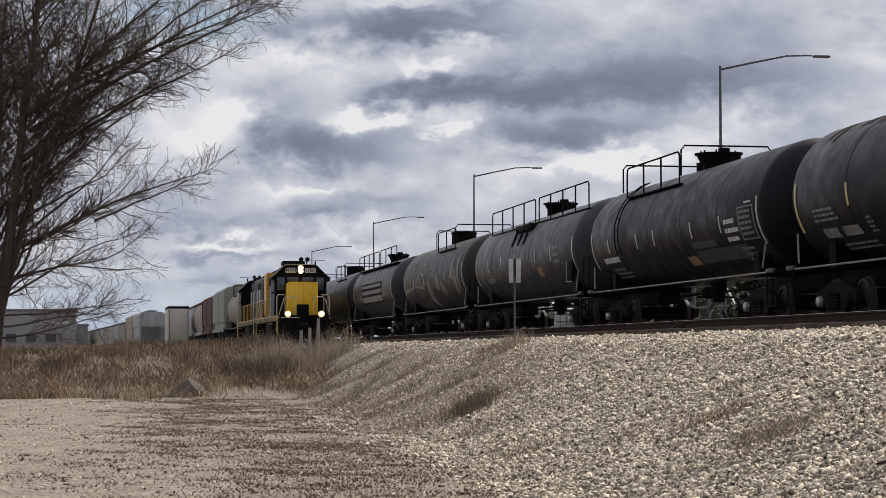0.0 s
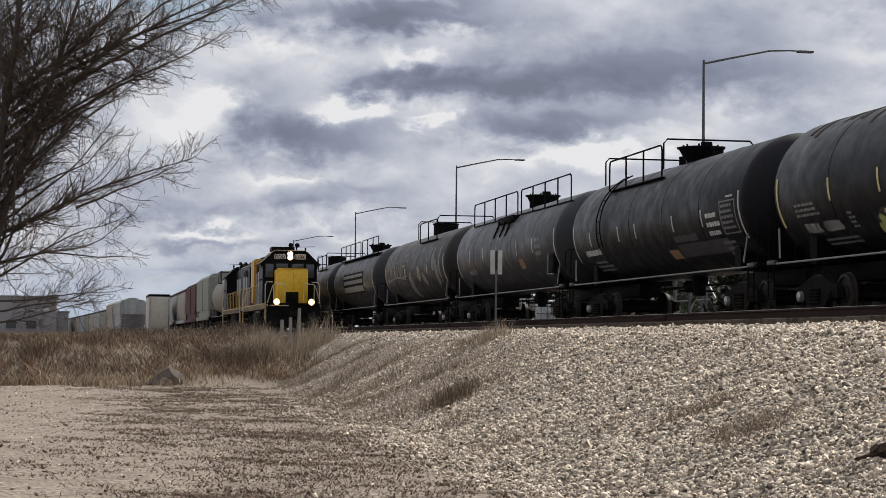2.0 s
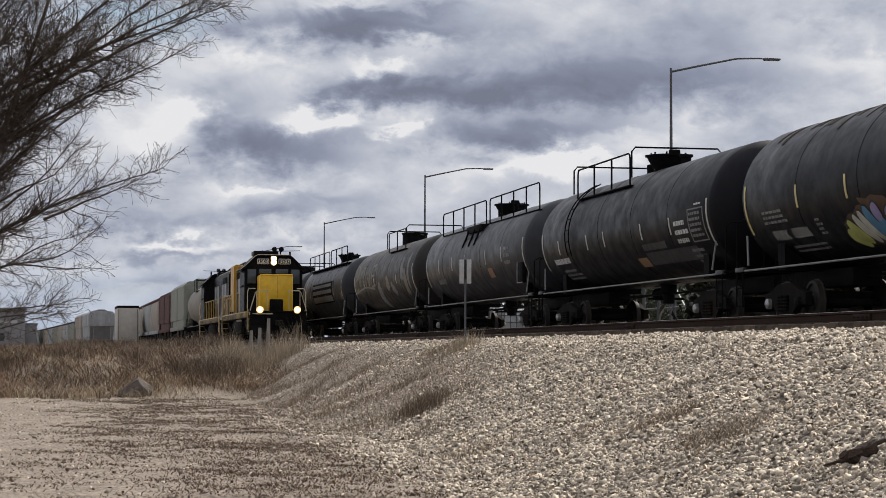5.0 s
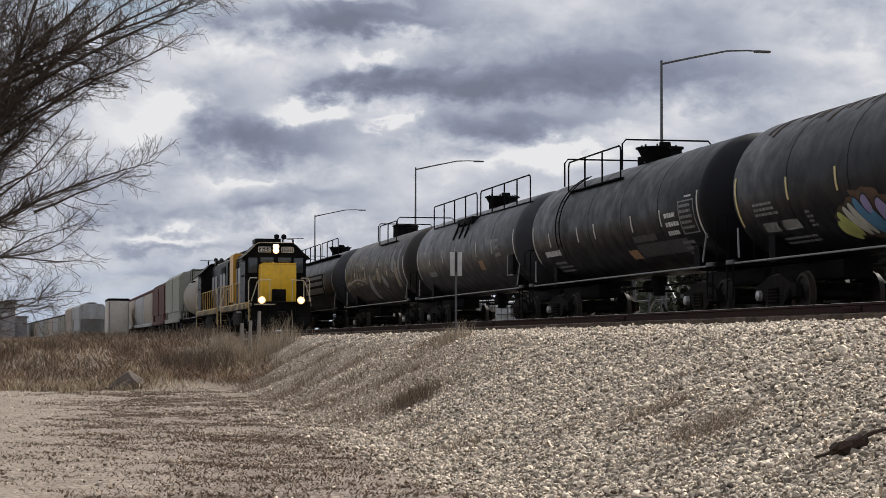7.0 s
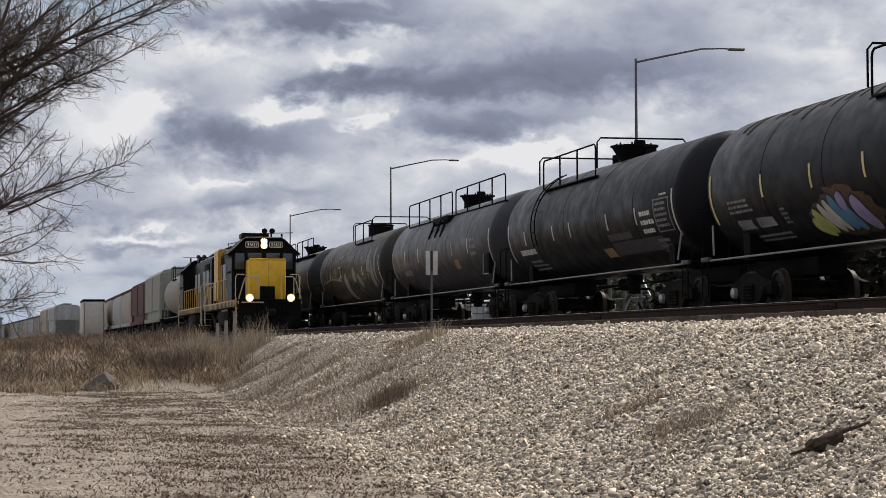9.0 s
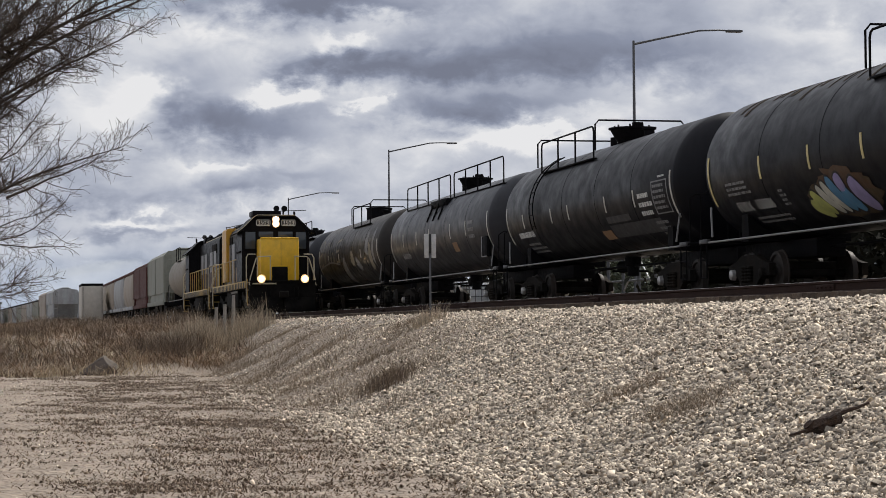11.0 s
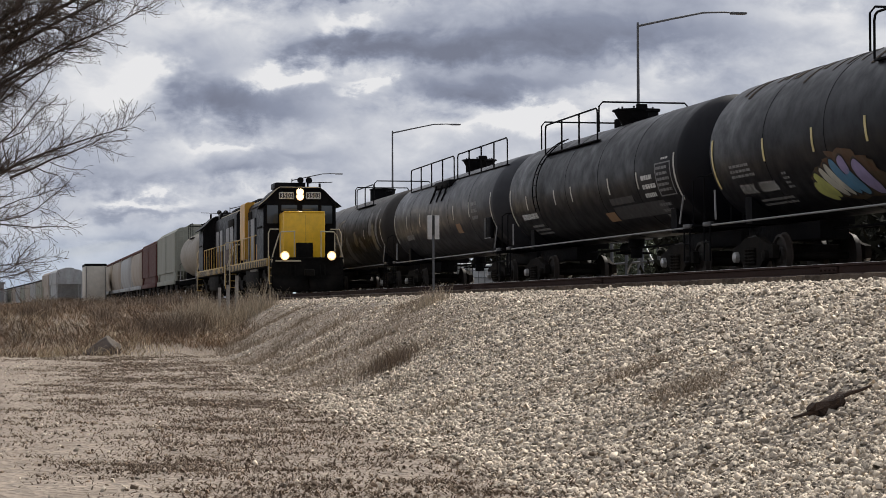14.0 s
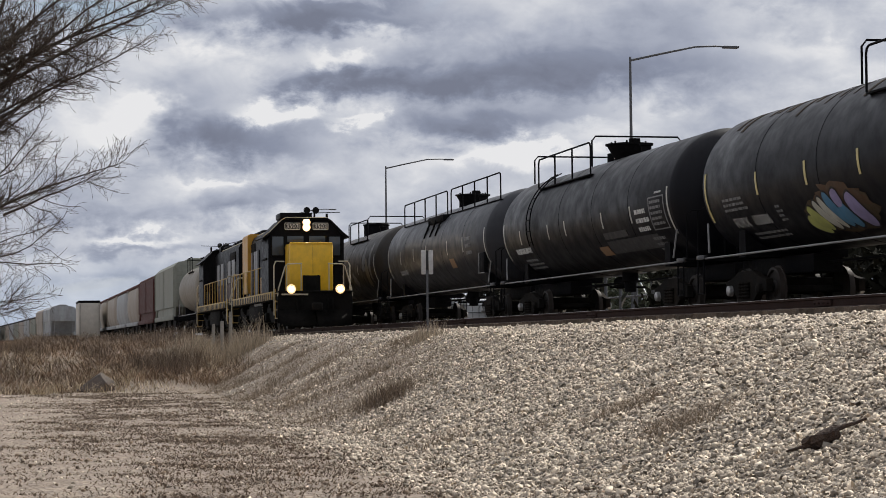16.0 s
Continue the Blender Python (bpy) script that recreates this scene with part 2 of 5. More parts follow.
m_galv = M("galvanised_steel", (0.085, 0.09, 0.10), 0.65, metal=0.2, var=0.15, scale=8, stain=(0.10, 0.10, 0.10), amount=0.3)
m_sign_white = M("weathered_sign_white", (0.44, 0.44, 0.44), 0.5, var=0.15, scale=10, stain=(0.28, 0.27, 0.26), amount=0.5, stain_scale=5)
m_bark = M("grey_brown_bark", (0.07, 0.053, 0.042), 0.9, var=0.4, scale=10, stain=(0.14, 0.12, 0.10), amount=0.4, bump=0.6, space="World")
m_twig = M("bare_twig", (0.075, 0.052, 0.038), 0.85, var=0.35, scale=3, space="World")
m_clod = M("dry_soil_clod", (0.17, 0.125, 0.09), 0.95, var=0.3, scale=9, per_island=0.55, space="World", spec=0.1)
m_stone = M("ballast_stone", (0.50, 0.425, 0.335), 0.85, var=0.3, scale=14, stain=(0.19, 0.145, 0.105), amount=0.4, stain_scale=0.9, bump=0.4, bump_scale=60, per_island=0.68, space="World")
m_grass = M("dry_grass", (0.205, 0.134, 0.083), 0.85, var=0.4, scale=1.2, stain=(0.31, 0.24, 0.165), amount=0.6, stain_scale=0.45, per_island=0.45, space="World")
m_thin = M("thin_grey_brown_grass", (0.235, 0.180, 0.125), 0.85, var=0.3, scale=1.2, stain=(0.15, 0.11, 0.08), amount=0.6, stain_scale=0.6, per_island=0.4, space="World")
m_straw = M("bleached_straw", (0.46, 0.37, 0.25), 0.8, var=0.2, scale=2, per_island=0.35, space="World")
m_weed = M("dry_weed", (0.14, 0.10, 0.068), 0.85, var=0.3, scale=2, per_island=0.4, space="World")
m_rock = M("dark_fieldstone", (0.095, 0.073, 0.058), 0.85, var=0.35, scale=5, stain=(0.13, 0.11, 0.1), amount=0.5, bump=0.8, bump_scale=12)
m_drift = M("dark_weathered_wood", (0.042, 0.025, 0.017), 0.9, var=0.45, scale=16, stain=(0.09, 0.06, 0.042), amount=0.35, stain_scale=7, bump=0.8, bump_scale=30)
m_post = M("grey_fence_wood", (0.27, 0.25, 0.225), 0.85, var=0.3, scale=12, stain=(0.13, 0.11, 0.1), amount=0.5, bump=0.5)
m_build = M("pale_metal_siding", (0.24, 0.24, 0.25), 0.7, var=0.08, scale=0.4, stain=(0.22, 0.20, 0.19), amount=0.4, stain_scale=0.2, streak=0.3)
m_roof = M("grey_sheet_roof", (0.20, 0.20, 0.21), 0.6, var=0.1, scale=0.5)
m_window = M("dark_window", (0.04, 0.045, 0.05), 0.15, var=0.1)
m_brush = M("far_evergreen_brush", (0.055, 0.065, 0.04), 0.9, var=0.4, scale=0.7, per_island=0.4, space="World")
# near-black, for brush added to fill the bright gaps under the tank cars
m_filler = M("dark_filler_brush", (0.022, 0.022, 0.016), 0.9, var=0.4, scale=1.5, per_island=0.4, space="World", spec=0.1)
m_dust = M("settled_brown_dust", (0.060, 0.048, 0.038), 0.8, var=0.3, scale=6, stain=(0.03, 0.027, 0.025), amount=0.7, stain_scale=3, spec=0.03)
m_ochre = M("faded_ochre_spray", (0.23, 0.20, 0.14), 0.6, var=0.25, scale=6, stain=(0.07, 0.06, 0.05), amount=0.7, stain_scale=3)
m_tote = M("white_plastic", (0.72, 0.74, 0.76), 0.4, var=0.08, scale=4, stain=(0.5, 0.5, 0.5), amount=0.3)
m_cream = M("cream_trailer_paint", (0.46, 0.43, 0.38), 0.6, var=0.1, scale=2, stain=(0.25, 0.20, 0.15), amount=0.4, stain_scale=0.8, streak=0.4)
GRAFFITI = {"lime": (0.42, 0.44, 0.13), "pale": (0.50, 0.49, 0.42), "blue": (0.08, 0.22, 0.36), "lilac": (0.27, 0.23, 0.40), "amber": (0.060, 0.038, 0.014), "rust": (0.075, 0.036, 0.014), "black": (0.010, 0.010, 0.012)}
m_spray = {k: M("spray_paint_" + k, c, 0.55, var=0.18, scale=5, stain=tuple(v * 0.4 for v in c), amount=0.4, stain_scale=3) for k, c in GRAFFITI.items()}


def ground_material():
    """Pale trodden dirt, crushed stone and dry-grass soil, blended by two point attributes."""
    m = M("ground", (0.258, 0.207, 0.162), 0.92, var=0.34, scale=5, stain=(0.15, 0.112, 0.083), amount=0.85, stain_scale=1.3, bump=0.9, bump_scale=9, space="World")
    nt = m.node_tree
    N, L = nt.nodes.new, nt.links.new
    b = nt.nodes["Principled BSDF"]
    dirt = b.inputs["Base Color"].links[0].from_socket
    pos = N("ShaderNodeNewGeometry").outputs["Position"]
    vor = N("ShaderNodeTexVoronoi")
    vor.inputs["Scale"].default_value = 13.0
    L(pos, vor.inputs["Vector"])
    grey = N("ShaderNodeMix")
    grey.data_type = "RGBA"
    sep = N("ShaderNodeSeparateColor")
    L(vor.outputs["Color"], sep.inputs[0])
    L(sep.outputs[0], grey.inputs[0])
    grey.inputs[6].default_value, grey.inputs[7].default_value = (0.05, 0.04, 0.032, 1), (0.36, 0.305, 0.245, 1)
    soil = N("ShaderNodeMix")
    soil.data_type = "RGBA"
    nz = N("ShaderNodeTexNoise")
    nz.inputs["Scale"].default_value, nz.inputs["Detail"].default_value = 2.5, 8
    L(pos, nz.inputs["Vector"])
    L(nz.outputs["Fac"], soil.inputs[0])
    soil.inputs[6].default_value, soil.inputs[7].default_value = (0.13, 0.098, 0.070, 1), (0.27, 0.215, 0.162, 1)

    def blend(attr, a, c):
        at = N("ShaderNodeAttribute")
        at.attribute_name = attr
        mx = N("ShaderNodeMix")
        mx.data_type = "RGBA"
        L(at.outputs["Fac"], mx.inputs[0])
        L(a, mx.inputs[6])
        L(c, mx.inputs[7])
        return mx.outputs[2]

    L(blend("stony", blend("grassy", dirt, soil.outputs[2]), grey.outputs[2]), b.inputs["Base Color"])
    old = b.inputs["Normal"].links[0].from_node
    bp = N("ShaderNodeBump")
    bp.inputs["Strength"].default_value, bp.inputs["Distance"].default_value = 0.8, 0.05
    L(vor.outputs["Distance"], bp.inputs["Height"])
    L(old.outputs[0], bp.inputs["Normal"])
    L(bp.outputs[0], b.inputs["Normal"])
    return m


m_ground = ground_material()


# ---- mesh helpers ----
def finish(me, smooth=38):
    for p in me.polygons:
        p.use_smooth = True
    me.set_sharp_from_angle(angle=radians(smooth))


def part(name, bm, material, parent=None, label="", smooth=38):
    """Links a bmesh as one mesh object, under parent if there is one."""
    me = bpy.data.meshes.new(name)
    bm.normal_update()
    bm.to_mesh(me)
    bm.free()
    finish(me, smooth)
    me.materials.append(material)
    ob = new(name, me)
    ob.parent = parent
    if label:
        ob["label"] = label
    return ob


def share(name, mesh, parent, m):
    ob = new(name, mesh)
    ob.parent = parent
    ob.matrix_local = m
    return ob


def thing(name, label, category, group="", m=None):
    ob = new(name)
    ob.empty_display_size = 0.3
    if m is not None:
        ob.matrix_world = m
    return tagged(ob, label, category, group)


def B():
    return bmesh.new()


def box(bm, x0, x1, y0, y1, z0, z1, bevel=0.0, m=None):
    r = bmesh.ops.create_cube(bm, size=1.0)
    vs = r["verts"]
    bmesh.ops.scale(bm, vec=(x1 - x0, y1 - y0, z1 - z0), verts=vs)
    bmesh.ops.translate(bm, vec=((x0 + x1) / 2, (y0 + y1) / 2, (z0 + z1) / 2), verts=vs)
    if bevel:
        es = list({e for v in vs for e in v.link_edges})
        out = bmesh.ops.bevel(bm, geom=es, offset=bevel, segments=2, profile=0.5, affect="EDGES")
        vs = list({v for f in out["faces"] for v in f.verts} | {v for v in vs if v.is_valid})
    if m is not None:
        bmesh.ops.transform(bm, matrix=m, verts=vs)
    return bm


def tube(bm, pts, r, seg=8, caps=True):
    """A round bar along a line of points; r may be one radius per point."""
    pts = [Vector(p) for p in pts]
    rs = r if isinstance(r, (list, tuple)) else [r] * len(pts)
    rings, side = [], None
    for i, p in enumerate(pts):
        d = (pts[min(i + 1, len(pts) - 1)] - pts[max(i - 1, 0)]).normalized()
        if side is None:
            side = d.orthogonal().normalized()
        side = (side - d * side.dot(d)).normalized()
        up = d.cross(side)
        rings.append([bm.verts.new(p + (side * math.cos(a) + up * math.sin(a)) * rs[i]) for a in (2 * math.pi * k / seg for k in range(seg))])
    for a, b in zip(rings, rings[1:]):
        for k in range(seg):
            bm.faces.new((a[k], a[(k + 1) % seg], b[(k + 1) % seg], b[k]))
    if caps:
        bm.faces.new(rings[0][::-1])
        bm.faces.new(rings[-1])
    return bm


def lathe(bm, prof, axis="y", seg=48, centre=(0, 0, 0)):
    """Turns (along, radius) pairs round an axis."""
    c = Vector(centre)
    rings = []
    for s, r in prof:
        ring = []
        for k in range(seg):
            a = 2 * math.pi * k / seg
            u, v = r * math.cos(a), r * math.sin(a)
            p = {"y": (u, s, v), "x": (s, u, v), "z": (u, v, s)}[axis]
            ring.append(bm.verts.new(c + Vector(p)))
        rings.append(ring)
    for a, b in zip(rings, rings[1:]):
        for k in range(seg):
            f = (a[k], a[(k + 1) % seg], b[(k + 1) % seg], b[k])
            bm.faces.new(f)
    bm.faces.new(rings[0])
    bm.faces.new(rings[-1])
    bmesh.ops.recalc_face_normals(bm, faces=bm.faces[:])
    return bm


def extrude(bm, outline, y0, y1, axis="y"):
    """A prism: an outline of (x, z) pairs along y, or of (y, z) pairs along x, or of (x, y) pairs along z."""
    def at(p, s):
        return {"y": (p[0], s, p[1]), "x": (s, p[0], p[1]), "z": (p[0], p[1], s)}[axis]
    a = [bm.verts.new(at(p, y0)) for p in outline]
    b = [bm.verts.new(at(p, y1)) for p in outline]
    n = len(outline)
    for k in range(n):
        bm.faces.new((a[k], a[(k + 1) % n], b[(k + 1) % n], b[k]))
    bm.faces.new(a[::-1])
    bm.faces.new(b)
    bmesh.ops.recalc_face_normals(bm, faces=bm.faces[:])
    return bm


def raw_mesh(name, verts, faces, material, kind="", label="", category="", attrs=None, flat=True):
    """Large soft stuff from arrays."""
    me = bpy.data.meshes.new(name)
    nf, k = faces.shape
    me.vertices.add(len(verts))
    me.vertices.foreach_set("co", np.asarray(verts, dtype=np.float32).ravel())
    me.loops.add(nf * k)
    me.loops.foreach_set("vertex_index", np.asarray(faces, dtype=np.int32).ravel())
    me.polygons.add(nf)
    me.polygons.foreach_set("loop_start", np.arange(0, nf * k, k, dtype=np.int32))
    me.update(calc_edges=True)
    if flat:
        me.shade_flat()
    for n, v in (attrs or {}).items():
        at = me.attributes.new(n, "FLOAT", "POINT")
        at.data.foreach_set("value", np.asarray(v, dtype=np.float32))
    me.materials.append(material)
    ob = new(name, me)
    return tagged(ob, label, category, "", kind)


# ---- ground, embankment and track ----
def step(t):
    t = np.clip(t, 0, 1)
    return t * t * (3 - 2 * t)


def wave(x, y, s=1.0):
    return (np.sin(x * 1.7 * s + y * 0.9 * s) + np.sin(x * 0.6 * s - y * 1.3 * s + 1.1) + np.sin(y * 2.3 * s + x * 2.9 * s + 0.4)) / 3


def toe(y):
    return 4.75 + np.clip((y - 18) * 0.032, 0, 2.3)


def height(x, y):
    """The lie of the land: flat dirt, the stone slope up to the track bed, a grassy bank behind."""
    x, y = np.asarray(x, float), np.asarray(y, float)
    edge = toe(y) + 0.25 * wave(x, y, 0.35)
    t = np.clip((x - edge) / (9.5 - edge), 0, 1)
    h = 1.66 * (0.55 * t + 0.45 * step(t))
    h = h + 0.15 * step((x - 9.5) / 1.2)
    h = np.where(x > 18.3, 1.81 - 0.85 * step((x - 18.3) / 3.5), h)
    bank = 1.38 * step((y - 66.5 - 1.5 * wave(x, y, 0.25)) / 9.0) * step((toe(y) + 2.2 - x) / 2.2)
    h = np.maximum(h, bank)
    rough = 0.05 * wave(x, y, 0.8) + 0.025 * wave(x, y, 2.7)
    return h + rough * np.where((x > 9.5) & (x < 19), 0.25, 1.0)


def thin_cover(x, y):
    """How far dry growth and soil cover the stones of the far slope."""
    return 0.95 * step((y - 33.5 + 2.5 * wave(x, y, 0.5)) / 6) * step((9.45 - x + 0.5 * wave(x, y, 1.3)) / 0.8) * (x > toe(y) - 0.6) * (0.55 + 0.45 * step((0.6 + wave(y, x, 0.8) + 0.5 * wave(x, y, 1.9)) / 0.6))


def ground():
    xs = np.concatenate([[-4000, -1500, -600, -250, -120, -60, -35, -22], np.arange(-15, 11, 0.22), np.arange(11, 24, 0.6), [26, 32, 45, 70, 120, 250, 600, 1500, 4000]])
    ys = np.concatenate([[-400, -100, -30, 0, 5], np.arange(8, 60, 0.3), np.arange(60, 100, 0.45), np.arange(100, 200, 4), [220, 260, 320, 420, 600, 900, 1500, 2600, 4500]])
    X, Y = np.meshgrid(xs, ys)
    Z = height(X, Y)
    nx, ny = len(xs), len(ys)
    i = np.arange(nx * ny).reshape(ny, nx)
    f = np.stack([i[:-1, :-1], i[:-1, 1:], i[1:, 1:], i[1:, :-1]], -1).reshape(-1, 4)
    stony = step((X - toe(Y) + 0.5 + 0.5 * wave(X, Y, 0.9)) / 0.9) * (X < 21)
    grassy = step((Y - 65.0 - 1.5 * wave(X, Y, 0.3)) / 2.0) * step((toe(Y) + 2.0 - X) / 1.0) + (X > 20)
    # thin dry growth over the lower half of the far slope
    thin = thin_cover(X, Y)
    stony = np.clip(stony - thin, 0, 1)
    ob = raw_mesh("ground", np.stack([X, Y, Z], -1).reshape(-1, 3), f, m_ground, "structure",
                  "pale trodden dirt rising to a grey crushed-stone embankment", "ground",
                  {"stony": stony.ravel(), "grassy": np.clip(grassy + thin * 0.6, 0, 1).ravel()}, False)
    return ob


def rail_line(track, x, y0, y1):
    for s in (-1, 1):
        c = x + s * 0.7525
        base = [(-0.07, -0.17), (0.07, -0.17), (0.07, -0.155), (0.012, -0.135), (0.012, -0.045), (0.036, -0.035), (0.036, -0.004), (-0.036, -0.004), (-0.036, -0.035), (-0.012, -0.045), (-0.012, -0.135), (-0.07, -0.155)]
        r = part("rail", extrude(B(), [(c + a, RAIL + b) for a, b in base], y0, y1), m_rail, track, "rusty brown steel rail")
        top = [(-0.034, -0.004), (0.034, -0.004), (0.028, 0.0), (-0.028, 0.0)]
        part("rail_head", extrude(B(), [(c + a, RAIL + b) for a, b in top], y0, y1), m_railhead, r, "worn bright running surface")


def track(name, x, y0, y1, label):
    t = thing(name, label, "railway track")
    t["kind"] = "structure"
    rail_line(t, x, y0, y1)
    return t


def ties(t, x, y0, n, proud=0.0):
    bm = box(B(), -1.3, 1.3, -0.115, 0.115, -0.20, 0.0, 0.012)
    me = bpy.data.meshes.new("tie")
    bm.to_mesh(me)
    bm.free()
    me.materials.append(m_tie)
    for k in range(n):
        share("tie", me, t, pose(x + random.uniform(-0.05, 0.05), y0 + 0.52 * k + random.uniform(-0.02, 0.02), RAIL - 0.172 + random.uniform(-0.006, 0.006), 0, 0, random.uniform(-1.2, 1.2)))


def rail_joints(t, x):
    """Fish plates with bolts on the near rail, every 39 feet."""
    for y in (27.9, 39.8, 51.7, 63.6, 75.5, 87.4):
        bm = box(B(), x - 0.7525 - 0.045, x - 0.7525 - 0.0125, y - 0.32, y + 0.32, RAIL - 0.135, RAIL - 0.045, 0.006)
        for k in range(4):
            tube(bm, [(x - 0.7525 - 0.07, y - 0.24 + 0.16 * k, RAIL - 0.09), (x - 0.7525 - 0.04, y - 0.24 + 0.16 * k, RAIL - 0.09)], 0.016, 6)
        part("joint_bar", bm, m_rail, t)


def stones(name, x, y, size, material, label, seed, sink=0.2):
    """Loose angular stones, too many to count, lying on the ground: broken, twisted blocks."""
    r = np.random.default_rng(seed)
    n = len(x)
    base = np.array([(a, b, c) for a in (-1, 1) for b in (-1, 1) for c in (-1, 1)], float) * 0.78
    tris = np.array([(0, 1, 3), (0, 3, 2), (4, 6, 7), (4, 7, 5), (0, 4, 5), (0, 5, 1), (2, 3, 7), (2, 7, 6), (1, 5, 7), (1, 7, 3)])
    v = base[None] * r.uniform(0.68, 1.1, (n, 8, 3))
    v = v * (size[:, None, None] * np.stack([r.uniform(1.0, 1.75, n), r.uniform(0.7, 1.1, n), r.uniform(0.55, 0.95, n)], -1)[:, None, :])
    q = r.normal(size=(n, 4))
    q[:, 1:3] *= 0.42
    q /= np.linalg.norm(q, axis=1, keepdims=True)
    w, a, b, c = q.T
    R = np.stack([1 - 2 * (b * b + c * c), 2 * (a * b - c * w), 2 * (a * c + b * w), 2 * (a * b + c * w), 1 - 2 * (a * a + c * c), 2 * (b * c - a * w),
                  2 * (a * c - b * w), 2 * (b * c + a * w), 1 - 2 * (a * a + b * b)], -1).reshape(n, 3, 3)
    v = np.einsum("nij,nkj->nki", R, v)
    z = height(x, y) + size * (sink + r.uniform(-0.5, 0.75, n))
    v += np.stack([x, y, z], -1)[:, None, :]
    f = (tris[None] + (np.arange(n) * 8)[:, None, None]).reshape(-1, 3)
    return raw_mesh(name, v.reshape(-1, 3), f, material, "stuff", label, "gravel", flat=False)


def blades(name, x, y, h, width, lean, material, label, seed, spread=None, category="grass"):
    """Thin bent blades of dry growth."""
    rng = np.random.default_rng(seed)
    n = len(x)
    a = rng.uniform(0, 2 * np.pi, n)
    turn = rng.uniform(0, 2 * np.pi, n)
    dx, dy = np.cos(a), np.sin(a)
    lx, ly = np.cos(turn) * lean * h * rng.uniform(0.2, 1, n), np.sin(turn) * lean * h * rng.uniform(0.2, 1, n)
    w = width * rng.uniform(0.5, 1.2, n)
    z = height(x, y) - 0.02
    P = np.zeros((n, 5, 3))
    for i, (s, k, up) in enumerate(((-1, 0, 0), (1, 0, 0), (-0.7, 0.3, 0.6), (0.7, 0.3, 0.6), (0, 1, 1))):
        P[:, i, 0] = x + dx * w * s + lx * k
        P[:, i, 1] = y + dy * w * s + ly * k
        P[:, i, 2] = z + h * up
    f = np.array([(0, 1, 3), (0, 3, 2), (2, 3, 4)])
    f = (f[None] + (np.arange(n) * 5)[:, None, None]).reshape(-1, 3)
    return raw_mesh(name, P.reshape(-1, 3), f, material, "stuff", label, category)


# ---- tank cars ----
def shell_point(r, s, a, zc):
    """A point on the camera's side of a shell round the y axis: s along, a the arc above mid-height, both in metres."""
    return Vector((-r * math.cos(a / r), s, zc + r * math.sin(a / r)))


def shell_patch(bm, r, zc, s0, s1, a0, a1):
    n = max(1, int(abs(a1 - a0) / 0.15))
    rows = [[bm.verts.new(shell_point(r, s, a0 + (a1 - a0) * k / n, zc)) for s in (s0, s1)] for k in range(n + 1)]
    back = [[bm.verts.new(shell_point(r - 0.008, s, a0 + (a1 - a0) * k / n, zc)) for s in (s0, s1)] for k in range(n + 1)]
    for k in range(n):
        bm.faces.new((rows[k][0], rows[k][1], rows[k + 1][1], rows[k + 1][0]))
    loop = [p[0] for p in rows] + [p[1] for p in rows[::-1]]
    under = [p[0] for p in back] + [p[1] for p in back[::-1]]
    for k in range(len(loop)):
        j = (k + 1) % len(loop)
        bm.faces.new((loop[k], under[k], under[j], loop[j]))
    bmesh.ops.recalc_face_normals(bm, faces=bm.faces[:])
    return bm


def shell_blob(bm, r, zc, s, a, rs, ra, tilt, power=2.4, wob=0.0, seed=0):
    """A rounded spot of paint laid round the shell."""
    rng = random.Random(seed)
    c, sn = math.cos(tilt), math.sin(tilt)
    seg, rings = 40, 8
    mid = bm.verts.new(shell_point(r, s, a, zc))
    ph = [rng.uniform(0, 6.28) for _ in range(3)]
    prev = None
    for k in range(1, rings + 1):
        ring = []
        for i in range(seg):
            t = 2 * math.pi * i / seg
            ct, st = math.cos(t), math.sin(t)
            rad = (abs(ct) ** power + abs(st) ** power) ** (-1 / power) * (1 + wob * (math.sin(3 * t + ph[0]) + math.sin(7 * t + ph[1]) + math.sin(11 * t + ph[2])) / 3)
            u, v = rs * rad * ct * k / rings, ra * rad * st * k / rings
            ring.append(bm.verts.new(shell_point(r, s + u * c - v * sn, a + u * sn + v * c, zc)))
        for i in range(seg):
            j = (i + 1) % seg
            bm.faces.new((mid, ring[i], ring[j]) if prev is None else (prev[i], ring[i], ring[j], prev[j]))
        prev = ring
    return bm


def shell_stroke(bm, r, zc, pts, width):
    """A smooth sprayed line of even width laid round the shell."""
    fine = []
    n = len(pts)
    for i in range(n - 1):
        p0, p1, p2, p3 = (Vector((*pts[min(max(i + k, 0), n - 1)], 0)) for k in (-1, 0, 1, 2))
        for j in range(6):
            f = j / 6
            fine.append(0.5 * (2 * p1 + (p2 - p0) * f + (2 * p0 - 5 * p1 + 4 * p2 - p3) * f * f + (3 * p1 - p0 - 3 * p2 + p3) * f ** 3))
    fine.append(Vector((*pts[-1], 0)))
    rows = []
    for i, p in enumerate(fine):
        d = fine[min(i + 1, len(fine) - 1)] - fine[max(i - 1, 0)]
        side = Vector((-d.y, d.x, 0)).normalized() * width / 2
        rows.append([bm.verts.new(shell_point(r, (p + q).x, (p + q).y, zc)) for q in (-side, side)])
    for a, b in zip(rows, rows[1:]):
        bm.faces.new((a[0], a[1], b[1], b[0]))
    return bm


def text_mesh(body, size):
    cu = bpy.data.curves.new("lettering", "FONT")
    cu.body, cu.size = body, size
    ob = new("lettering", cu)
    dg = bpy.context.evaluated_depsgraph_get()
    me = bpy.data.meshes.new_from_object(ob.evaluated_get(dg))
    bpy.data.objects.remove(ob)
    return me


def shell_text(body, size, r, zc, s, a, material, parent, name="car_number"):
    """Stencilled figures bent round the shell; they read towards smaller s."""
